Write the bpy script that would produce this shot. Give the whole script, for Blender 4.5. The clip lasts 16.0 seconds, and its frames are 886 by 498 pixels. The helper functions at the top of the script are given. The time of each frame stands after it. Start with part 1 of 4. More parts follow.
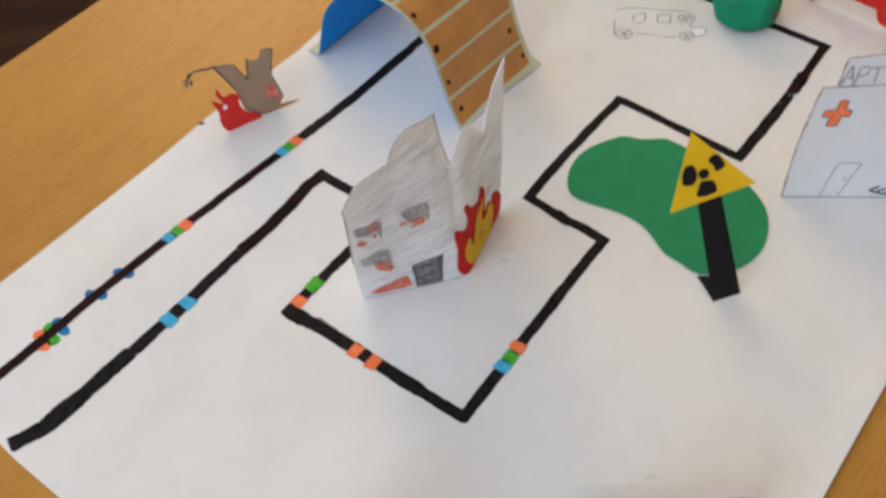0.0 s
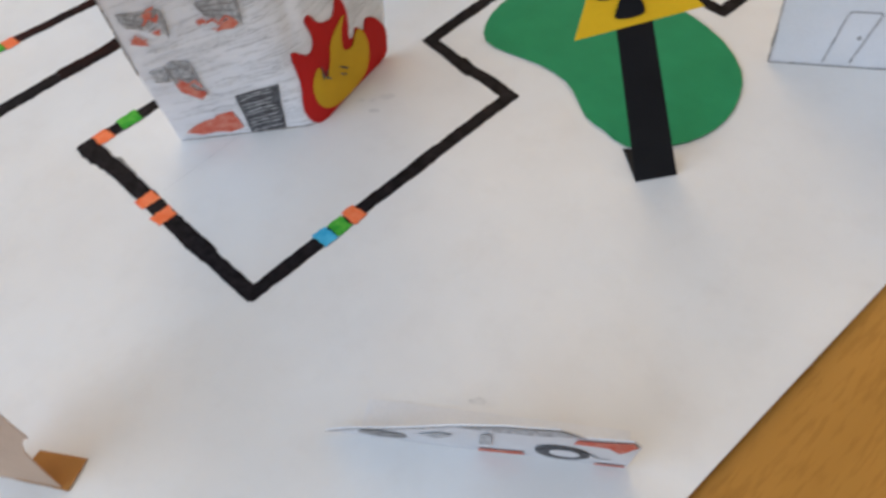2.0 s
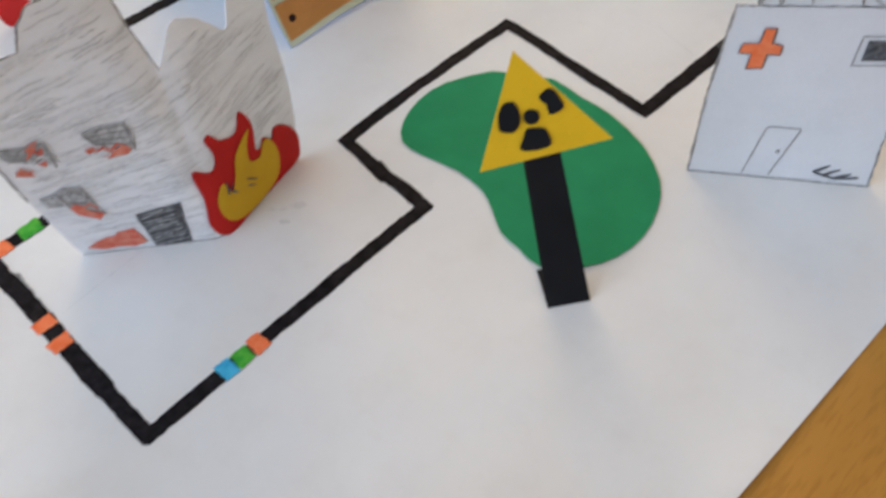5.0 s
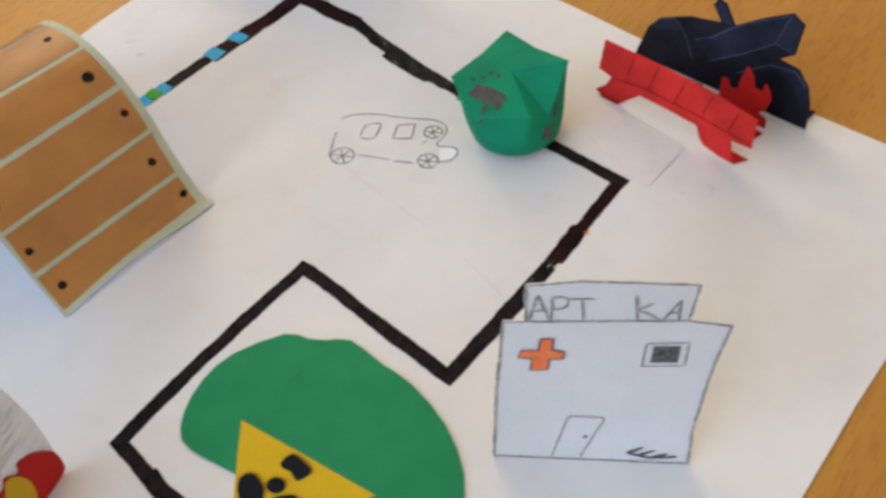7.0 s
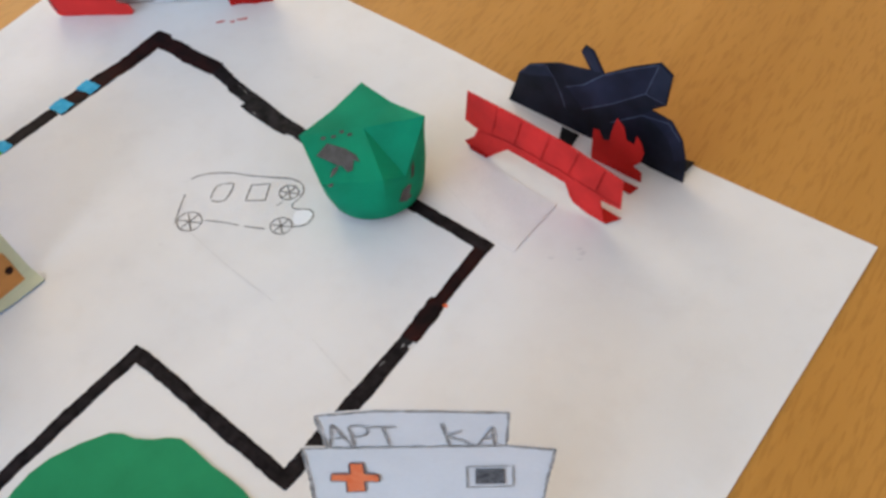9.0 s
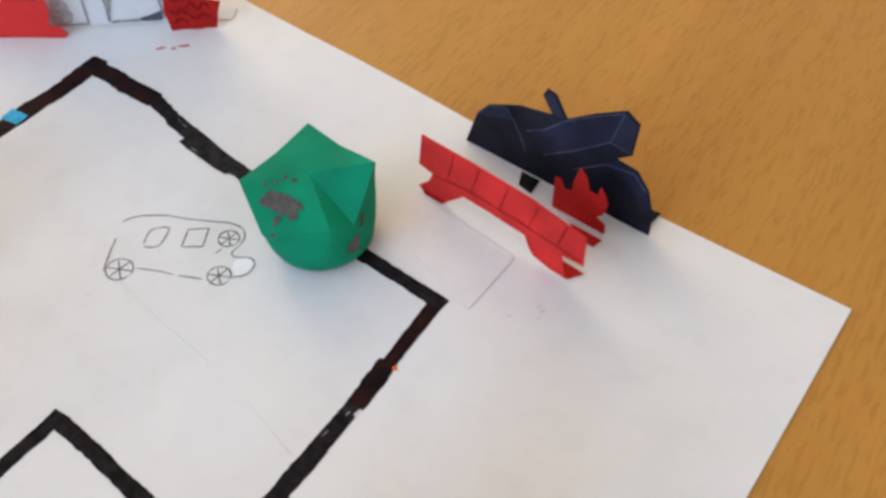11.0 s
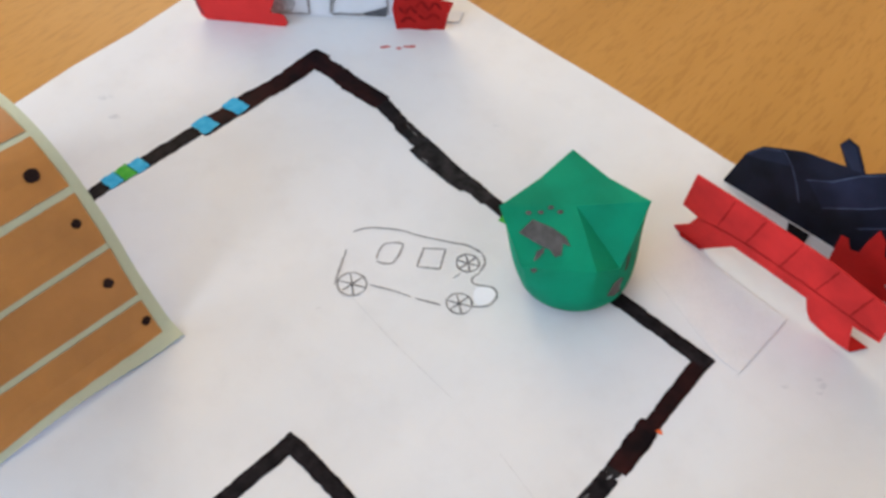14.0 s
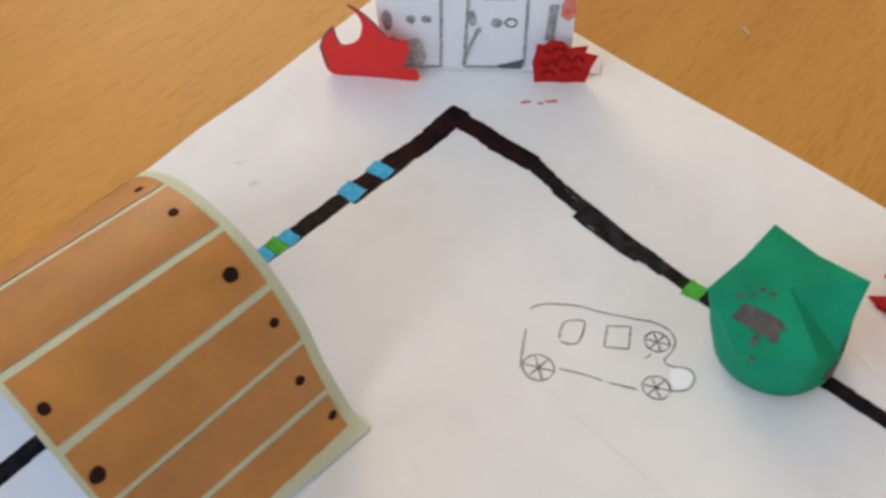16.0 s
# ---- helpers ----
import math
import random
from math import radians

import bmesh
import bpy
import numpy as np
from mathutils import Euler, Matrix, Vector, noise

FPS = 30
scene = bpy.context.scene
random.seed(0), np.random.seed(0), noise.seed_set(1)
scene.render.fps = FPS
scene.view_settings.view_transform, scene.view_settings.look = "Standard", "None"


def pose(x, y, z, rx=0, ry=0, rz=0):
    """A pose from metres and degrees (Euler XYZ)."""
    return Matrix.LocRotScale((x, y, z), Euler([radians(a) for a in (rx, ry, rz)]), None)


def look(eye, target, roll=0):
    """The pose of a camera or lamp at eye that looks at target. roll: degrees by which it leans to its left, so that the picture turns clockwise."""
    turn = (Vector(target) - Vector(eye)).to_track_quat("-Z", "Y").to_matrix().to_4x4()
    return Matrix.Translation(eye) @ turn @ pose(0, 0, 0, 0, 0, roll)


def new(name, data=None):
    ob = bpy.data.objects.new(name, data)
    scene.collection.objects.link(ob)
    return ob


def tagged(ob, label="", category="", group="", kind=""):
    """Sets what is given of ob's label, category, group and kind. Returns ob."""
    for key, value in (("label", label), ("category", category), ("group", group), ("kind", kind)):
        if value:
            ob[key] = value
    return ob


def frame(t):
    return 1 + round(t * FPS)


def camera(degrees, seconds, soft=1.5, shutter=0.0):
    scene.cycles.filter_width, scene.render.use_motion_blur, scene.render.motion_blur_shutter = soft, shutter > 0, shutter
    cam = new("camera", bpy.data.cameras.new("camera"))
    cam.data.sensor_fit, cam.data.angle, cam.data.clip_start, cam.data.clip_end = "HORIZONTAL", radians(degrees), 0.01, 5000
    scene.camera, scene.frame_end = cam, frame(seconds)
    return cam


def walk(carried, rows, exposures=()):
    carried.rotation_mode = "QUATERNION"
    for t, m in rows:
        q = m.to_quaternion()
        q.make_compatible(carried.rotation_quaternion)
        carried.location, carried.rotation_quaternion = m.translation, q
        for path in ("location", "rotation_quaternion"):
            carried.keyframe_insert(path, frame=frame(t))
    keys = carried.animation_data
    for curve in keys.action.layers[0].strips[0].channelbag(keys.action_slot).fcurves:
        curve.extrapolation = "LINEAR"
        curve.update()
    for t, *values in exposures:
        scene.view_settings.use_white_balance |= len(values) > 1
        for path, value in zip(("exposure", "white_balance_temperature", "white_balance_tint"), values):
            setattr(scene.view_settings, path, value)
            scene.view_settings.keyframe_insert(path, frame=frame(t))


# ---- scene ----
cam = camera(51.3, 16.0, soft=3.0, shutter=0.5)
PATH = [
    (0, (0.14906, -0.16145, 0.38431), (-0.28674, 0.31767, -0.37761), -7.861),
    (0.5, (0.14836, -0.16183, 0.35502), (-0.28088, 0.32055, -0.40856), -7.728),
    (1, (0.14548, -0.14941, 0.28718), (-0.28244, 0.33599, -0.47523), -7.651),
    (1.2, (0.15998, -0.12517, 0.25387), (-0.27965, 0.34570, -0.51099), -8.964),
    (1.5, (0.18551, -0.10204, 0.25601), (-0.28420, 0.33391, -0.51103), -10.941),
    (2, (0.19983, -0.06814, 0.24286), (-0.31491, 0.32725, -0.51688), -9.470),
    (2.5, (0.19912, -0.06790, 0.25016), (-0.32151, 0.28708, -0.52506), -7.939),
    (3, (0.19730, -0.06683, 0.25187), (-0.31508, 0.31582, -0.51642), -6.536),
    (5.3, (0.18524, 0.00003, 0.27054), (-0.29978, 0.40912, -0.50237), -8.310),
    (5.5, (0.18569, 0.01451, 0.27668), (-0.30418, 0.42681, -0.49146), -8.586),
    (6, (0.17553, 0.05208, 0.28630), (-0.32153, 0.47813, -0.46962), -10.104),
    (6.5, (0.16432, 0.07857, 0.28728), (-0.32068, 0.50683, -0.47521), -11.280),
    (7, (0.16753, 0.09876, 0.29057), (-0.28664, 0.55938, -0.47203), -9.826),
    (7.5, (0.17627, 0.11018, 0.29018), (-0.26390, 0.57060, -0.48071), -9.298),
    (8, (0.17278, 0.13436, 0.28381), (-0.26277, 0.61426, -0.47777), -8.209),
    (8.5, (0.17460, 0.15093, 0.28408), (-0.25291, 0.63462, -0.47966), -8.555),
    (9, (0.17765, 0.15908, 0.28001), (-0.24539, 0.64115, -0.48723), -8.982),
    (9.2, (0.17788, 0.16147, 0.27999), (-0.24103, 0.65209, -0.48409), -8.572),
    (11.3, (0.15376, 0.18504, 0.26790), (-0.23401, 0.69800, -0.49794), -5.087),
    (11.5, (0.14418, 0.18147, 0.26308), (-0.25652, 0.67636, -0.50798), -5.446),
    (12, (0.13382, 0.17853, 0.26518), (-0.27767, 0.65749, -0.51023), -5.293),
    (12.5, (0.12035, 0.17025, 0.26430), (-0.30534, 0.63993, -0.50912), -5.280),
    (13, (0.10883, 0.17243, 0.26156), (-0.32248, 0.64643, -0.50610), -4.015),
    (13.5, (0.10005, 0.17139, 0.26216), (-0.33804, 0.63979, -0.50510), -4.009),
    (14, (0.09015, 0.16661, 0.26447), (-0.35436, 0.63231, -0.50074), -4.088),
    (14.5, (0.08247, 0.16185, 0.26638), (-0.36814, 0.63069, -0.49332), -3.649),
    (15, (0.07160, 0.16530, 0.26957), (-0.38271, 0.62522, -0.49337), -4.056),
    (15.5, (0.04756, 0.16413, 0.27655), (-0.41486, 0.61152, -0.48895), -5.548),
    (16, (0.01647, 0.14785, 0.27415), (-0.41952, 0.61789, -0.49329), -4.633),
]
walk(cam, [(t, look(eye, target, roll)) for t, eye, target, roll in PATH],
     [(0, -0.36, 6640, 10), (1.5, -0.36, 6400, 10), (3, -0.48, 6180, 10), (5.5, -0.31, 6280, 10), (6.5, -0.26, 6400, 10), (8, -0.24, 6180, 10), (9, -0.22, 6070, 10), (11.5, -0.1, 6000, 10), (13, -0.09, 6000, 10), (15.5, -0.15, 6180, 10), (16, -0.25, 6360, 10)])

# ---- daylight: three windows out of view, a pale room ----
world = bpy.data.worlds.new("sky")
scene.world = world
world.use_nodes = True
wn = world.node_tree.nodes
sky = wn.new("ShaderNodeTexSky")
sky.sky_type, sky.sun_disc = "NISHITA", False
sky.sun_elevation, sky.sun_rotation = radians(40), radians(60)
world.node_tree.links.new(sky.outputs[0], wn["Background"].inputs[0])
wn["Background"].inputs[1].default_value = 0.10

FZ, X0, X1, WALL_S, Y1, CZ = -0.75, -2.3, 1.8, -2.0, 3.2, 2.3      # floor, walls, ceiling
# No window is in view; the warm and cool shade sets their places.
SOUTH = (-2.0, 0.7, 0.40, 2.15)         # the shady south window: x from, x to, z from, z to
WEST = (-1.8, 0.0, 0.40, 2.15)          # its neighbour in the west wall: y from, y to, z from, z to
UNSEEN_WARM = (1.0, 2.8, 0.45, 2.15)          # unseen window added for the warm light, further along the west wall
SKY_BLUE, WARM_LIGHT = (0.63, 0.79, 1.0), (1.0, 0.735, 0.43)


def window_light(name, width, height, energy, colour, eye, target):
    """Daylight that stands in a window's opening."""
    lamp = bpy.data.lights.new(name, "AREA")
    lamp.shape, lamp.size, lamp.size_y, lamp.energy, lamp.color = "RECTANGLE", width - 0.1, height - 0.1, energy, colour
    new(name, lamp).matrix_world = look(eye, target)


for name, (a, c, z0, z1), energy, colour in (("south_sky_light", SOUTH, 64.0, SKY_BLUE), ("west_sky_light", WEST, 14.0, SKY_BLUE), ("unseen_warm_light", UNSEEN_WARM, 62.0, WARM_LIGHT)):
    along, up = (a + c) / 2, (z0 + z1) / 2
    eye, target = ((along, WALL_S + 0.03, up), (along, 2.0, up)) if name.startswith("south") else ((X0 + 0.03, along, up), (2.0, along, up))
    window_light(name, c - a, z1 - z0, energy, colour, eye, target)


# ---- materials ----
def nodes_of(name, rough=0.6, spec=0.3):
    m = bpy.data.materials.new(name)
    m.use_nodes = True
    t = m.node_tree
    b = t.nodes["Principled BSDF"]
    b.inputs["Roughness"].default_value = rough
    b.inputs["Specular IOR Level"].default_value = spec
    return m, t, b


def coords(t, kind="Object", scale=(1, 1, 1), rot=(0, 0, 0)):
    c = t.nodes.new("ShaderNodeTexCoord")
    p = t.nodes.new("ShaderNodeMapping")
    p.inputs["Scale"].default_value = scale
    p.inputs["Rotation"].default_value = rot
    t.links.new(c.outputs[kind], p.inputs[0])
    return p.outputs[0]


def noise_tex(t, vec, scale, detail=3.0, rough=0.55):
    n = t.nodes.new("ShaderNodeTexNoise")
    n.inputs["Scale"].default_value, n.inputs["Detail"].default_value, n.inputs["Roughness"].default_value = scale, detail, rough
    t.links.new(vec, n.inputs["Vector"])
    return n.outputs["Fac"]


def ramp(t, fac, stops):
    r = t.nodes.new("ShaderNodeValToRGB")
    e = r.color_ramp.elements
    while len(e) < len(stops):
        e.new(0.5)
    for el, (pos, col) in zip(e, stops):
        el.position, el.color = pos, (*col, 1)
    t.links.new(fac, r.inputs[0])
    return r.outputs[0]


def mix(t, a, b, fac, mode="MIX"):
    n = t.nodes.new("ShaderNodeMix")
    n.data_type, n.blend_type = "RGBA", mode
    for sock, v in ((n.inputs[0], fac), (n.inputs[6], a), (n.inputs[7], b)):
        if hasattr(v, "is_linked"):
            t.links.new(v, sock)
        else:
            sock.default_value = v if isinstance(v, float) else (*v, 1)
    return n.outputs[2]


def bump(t, b, height, strength, distance):
    n = t.nodes.new("ShaderNodeBump")
    n.inputs["Strength"].default_value, n.inputs["Distance"].default_value = strength, distance
    t.links.new(height, n.inputs["Height"])
    t.links.new(n.outputs[0], b.inputs["Normal"])


def card_mat(name, col, vary=0.12, rough=0.72, spec=0.12, kind="Object", streak=None, fine=900.0):
    """Coloured paper: cloudy uneven dye, fibre grain and a soft fibre relief."""
    m, t, b = nodes_of(name, rough, spec)
    v = coords(t, kind)
    cloud = noise_tex(t, v, 60.0, 3.0)
    dark, light = [c * (1 - vary) for c in col], [min(1, c * (1 + vary)) for c in col]
    c = ramp(t, cloud, [(0.3, dark), (0.7, light)])
    grain = noise_tex(t, v, fine, 2.0)
    c = mix(t, c, ramp(t, grain, [(0.3, (0.965,) * 3), (0.7, (1.0,) * 3)]), 1.0, "MULTIPLY")
    if streak:
        s = noise_tex(t, coords(t, "UV", streak[0], (0, 0, radians(streak[1]))), 1.0, 4.0, 0.6)
        c = mix(t, c, ramp(t, s, [(streak[2], streak[4]), (streak[3], (1, 1, 1))]), 1.0, "MULTIPLY")
    t.links.new(c, b.inputs["Base Color"])
    bump(t, b, grain, 0.10, 0.0003)
    return m


def ink_mat(name, col, col2, rough=0.5, scale=70.0):
    """Felt pen: overlapping strokes, denser and thinner patches."""
    m, t, b = nodes_of(name, rough + 0.15, 0.06)
    v = coords(t)
    c = ramp(t, noise_tex(t, v, scale, 4.0, 0.6), [(0.35, col), (0.68, col2)])
    t.links.new(c, b.inputs["Base Color"])
    return m


def paper_mat():
    m, t, b = nodes_of("drawing_paper", 0.7, 0.2)
    v = coords(t)
    c = ramp(t, noise_tex(t, v, 9.0, 5.0, 0.6), [(0.30, (0.74, 0.725, 0.715)), (0.62, (0.80, 0.79, 0.78))])
    c = mix(t, c, ramp(t, noise_tex(t, v, 55.0, 5.0, 0.65), [(0.28, (0.965, 0.96, 0.955)), (0.5, (1, 1, 1))]), 1.0, "MULTIPLY")
    t.links.new(c, b.inputs["Base Color"])
    waves = noise_tex(t, coords(t, "Object", (1.0, 0.55, 1.0), (0, 0, 0.5)), 13.0, 2.0, 0.4)
    fibre = noise_tex(t, v, 1400.0, 2.0)
    h = t.nodes.new("ShaderNodeMath")
    h.operation = "MULTIPLY_ADD"
    h.inputs[1].default_value = 0.004
    t.links.new(fibre, h.inputs[0])
    t.links.new(waves, h.inputs[2])
    bump(t, b, h.outputs[0], 0.6, 0.017)
    return m


def wood_mat(name, pale, mid, dark, rough=0.42, scale=1.0):
    """Varnished wood, grain along y: long figure, short pores, slow colour drift."""
    m, t, b = nodes_of(name, rough, 0.22)
    v = coords(t, "Object", (26 * scale, 1.3 * scale, 26 * scale))
    figure = noise_tex(t, v, 1.0, 5.0, 0.6)
    c = ramp(t, figure, [(0.30, dark), (0.50, mid), (0.72, pale)])
    pores = noise_tex(t, coords(t, "Object", (600 * scale, 95 * scale, 600 * scale), (0, 0, 0.03)), 1.0, 2.0, 0.5)
    c = mix(t, c, ramp(t, pores, [(0.34, (0.68, 0.63, 0.56)), (0.50, (1, 1, 1))]), 0.42, "MULTIPLY")
    drift = noise_tex(t, coords(t), 3.0, 2.0)
    c = mix(t, c, ramp(t, drift, [(0.3, (0.88, 0.87, 0.85)), (0.7, (1.06, 1.05, 1.04))]), 1.0, "MULTIPLY")
    t.links.new(c, b.inputs["Base Color"])
    bump(t, b, pores, 0.12, 0.0004)
    return m


def plain_mat(name, col, rough=0.8, vary=0.06, scale=4.0, relief=0.002):
    m, t, b = nodes_of(name, rough, 0.3)
    v = coords(t)
    c = ramp(t, noise_tex(t, v, scale, 4.0), [(0.3, [x * (1 - vary) for x in col]), (0.7, [min(1, x * (1 + vary)) for x in col])])
    t.links.new(c, b.inputs["Base Color"])
    bump(t, b, noise_tex(t, v, scale * 40, 3.0), 0.2, relief)
    return m


PAPER = paper_mat()
WOOD = wood_mat("table_veneer", (0.545, 0.268, 0.058), (0.505, 0.243, 0.047), (0.450, 0.211, 0.038))
FLOOR = wood_mat("floor_boards", (0.055, 0.022, 0.011), (0.035, 0.014, 0.008), (0.02, 0.008, 0.005), 0.85, 0.5)
# Wall and ceiling paint are chosen for the light they bounce onto the table.
WALL = plain_mat("wall_paint", (0.80, 0.77, 0.72))
CEIL = plain_mat("ceiling_paint", (0.86, 0.81, 0.73))
FRAME = plain_mat("window_paint", (0.78, 0.78, 0.76), 0.45)
INK = ink_mat("black_felt_pen", (0.006, 0.005, 0.006), (0.024, 0.019, 0.021), 0.5, 240.0)
INK_BROWN = ink_mat("brown_black_felt_pen", (0.008, 0.005, 0.006), (0.036, 0.010, 0.009))
INK_GREY = ink_mat("worn_black_felt_pen", (0.006, 0.006, 0.007), (0.034, 0.031, 0.033), 0.45, 190.0)
CYAN = ink_mat("cyan_felt_pen", (0.045, 0.36, 0.62), (0.10, 0.50, 0.74), 0.55, 220.0)
GREEN_PEN = ink_mat("green_felt_pen", (0.045, 0.33, 0.035), (0.12, 0.47, 0.06), 0.55, 220.0)
ORANGE = ink_mat("orange_felt_pen", (0.86, 0.17, 0.055), (0.93, 0.27, 0.12), 0.55, 220.0)
BLUE_PEN = ink_mat("blue_felt_pen", (0.015, 0.10, 0.30), (0.04, 0.25, 0.52), 0.55, 220.0)
PENCIL = ink_mat("graphite", (0.20, 0.19, 0.185), (0.44, 0.42, 0.41), 0.45, 400.0)
SOFT_PENCIL = ink_mat("soft_graphite", (0.23, 0.22, 0.22), (0.48, 0.46, 0.45), 0.5, 300.0)
PENCIL_DARK = ink_mat("heavy_graphite", (0.055, 0.055, 0.06), (0.16, 0.16, 0.17), 0.4, 500.0)
SOOT = ink_mat("dark_red_felt_pen", (0.19, 0.008, 0.007), (0.33, 0.012, 0.010), 0.55, 300.0)
SCRIBBLE = ink_mat("graphite_scribble", (0.30, 0.30, 0.31), (0.64, 0.64, 0.65), 0.5, 600.0)
HATCH_GREY = ink_mat("hatching_graphite", (0.56, 0.56, 0.575), (0.76, 0.76, 0.78), 0.5, 700.0)
HATCH_PALE = ink_mat("pale_hatching_graphite", (0.70, 0.70, 0.72), (0.86, 0.86, 0.88), 0.5, 700.0)
SMUDGE = ink_mat("graphite_smudge", (0.62, 0.61, 0.61), (0.77, 0.76, 0.75), 0.6, 300.0)
RED_SMUDGE = ink_mat("red_pencil_rub", (0.52, 0.07, 0.06), (0.70, 0.36, 0.33), 0.6, 320.0)
RED_PENCIL = ink_mat("red_pencil", (0.62, 0.10, 0.06), (0.72, 0.30, 0.22), 0.55, 260.0)
CAP_INK = ink_mat("brown_pencil_on_green", (0.075, 0.068, 0.062), (0.13, 0.125, 0.115), 0.5, 300.0)
CARD = card_mat("white_card", (0.745, 0.745, 0.765), 0.03)
BARE = card_mat("bright_white_rub", (0.90, 0.90, 0.93), 0.02)
CHIP = card_mat("dull_tan_paper", (0.50, 0.42, 0.31), 0.25)
PATCH = card_mat("thin_white_paper", (0.775, 0.765, 0.76), 0.03)
GREEN_CARD = card_mat("green_card", (0.024, 0.256, 0.106), 0.08)
CAP_GREEN = card_mat("cap_green_paper", (0.020, 0.46, 0.245), 0.14, 0.60, 0.2)
YELLOW = card_mat("yellow_card", (0.79, 0.47, 0.016), 0.04)
BLACK_CARD = card_mat("black_card", (0.009, 0.009, 0.011), 0.2, 0.65, 0.15)
RED_CARD = card_mat("red_card", (0.68, 0.036, 0.032), 0.08)
HOUSE_RED = card_mat("deep_red_card", (0.50, 0.020, 0.017), 0.08)
SCARLET = card_mat("scarlet_card", (0.63, 0.029, 0.025), 0.18)
DARK_RED = card_mat("dark_red_card", (0.42, 0.014, 0.011), 0.22)
OCHRE = card_mat("ochre_yellow_card", (0.62, 0.37, 0.022), 0.06)
NAVY = card_mat("navy_printed_card", (0.009, 0.0105, 0.019), 0.6, 0.6, 0.15)
NAVY_PALE = card_mat("pale_navy_print", (0.018, 0.023, 0.041), 0.35, 0.6, 0.15)
NAVY_MID = card_mat("mid_navy_print", (0.014, 0.017, 0.034), 0.45, 0.6, 0.15)
EDGE_BLUE = card_mat("grey_blue_print", (0.060, 0.074, 0.115), 0.35, 0.6, 0.15)
BARK = card_mat("brown_paper", (0.37, 0.255, 0.175), 0.10)
BARK_PALE = card_mat("pale_brown_paper", (0.53, 0.385, 0.285), 0.08)
SCORCH = card_mat("grey_scorched_paper", (0.21, 0.185, 0.18), 0.3)
TAB_BROWN = card_mat("orange_brown_paper", (0.40, 0.19, 0.055), 0.08)
PLANK = card_mat("printed_planks", (0.455, 0.192, 0.044), 0.12, 0.42, 0.55)
pt = PLANK.node_tree
tone = ramp(pt, pt.nodes.new("ShaderNodeObjectInfo").outputs["Random"], [(0.0, (0.88, 0.85, 0.84)), (1.0, (1.10, 1.13, 1.10))])
was = pt.nodes["Principled BSDF"].inputs["Base Color"].links[0].from_socket
pt.links.new(mix(pt, was, tone, 1.0, "MULTIPLY"), pt.nodes["Principled BSDF"].inputs["Base Color"])
NAIL = card_mat("dark_brown_print", (0.022, 0.011, 0.010), 0.2)
BORDER = card_mat("pale_green_print", (0.56, 0.58, 0.42), 0.04)
BLUE_CARD = card_mat("blue_lining_paper", (0.012, 0.26, 0.72), 0.06)
HATCHED = card_mat("pencil_hatched_card", (0.90, 0.90, 0.93), 0.03, streak=((20, 250, 1), -12, 0.27, 0.62, (0.93, 0.93, 0.94)))
ROBOT = plain_mat("black_plastic", (0.012, 0.012, 0.013), 0.35, 0.1, 50.0, 0.0002)


# ---- builders ----
def base(name, label, category, x=0.0, y=0.0, z=0.0, group="", kind=""):
    """A thing's empty at its foot."""
    return tagged(place_at(new(name), pose(x, y, z)), label, category, group, kind)


def place_at(ob, m):
    ob.matrix_basis = m
    return ob


def part(name, bm, material, parent, label=""):
    me = bpy.data.meshes.new(name)
    bm.to_mesh(me)
    bm.free()
    me.materials.append(material)
    ob = new(name, me)
    if parent is not None:
        ob.parent = parent
        ob.matrix_parent_inverse = parent.matrix_basis.inverted() if parent.parent is None else Matrix.Identity(4)
    return tagged(ob, label)


def box(x0, x1, y0, y1, z0, z1, bevel=0.0):
    bm = bmesh.new()
    bmesh.ops.create_cube(bm, size=1)
    bmesh.ops.transform(bm, verts=bm.verts, matrix=Matrix.LocRotScale(((x0 + x1) / 2, (y0 + y1) / 2, (z0 + z1) / 2), None, (x1 - x0, y1 - y0, z1 - z0)))
    if bevel:
        bmesh.ops.bevel(bm, geom=bm.edges[:], offset=bevel, segments=2, affect="EDGES")
    return bm


def upright(ox, oy, dx, dy, lean=0.0):
    """The way from a card's own plan (millimetres along its foot, millimetres up) to the place where it stands.
    lean: how far it tips to its front for each metre of height."""
    d = Vector((dx, dy, 0)).normalized()
    n = Vector((d.y, -d.x, 0))
    up = (Vector((0, 0, 1)) + n * lean).normalized()
    face = d.cross(up)

    def to(u, v, off=0.0):
        u, v = u / 1000, v / 1000
        return Vector((ox, oy, 0.0002)) + d * u + up * v + face * off
    return to


def flat(z=0.0):
    """The same for what lies on the sheet, in millimetres."""
    return lambda u, v, off=0.0: Vector((u / 1000, v / 1000, z + off))


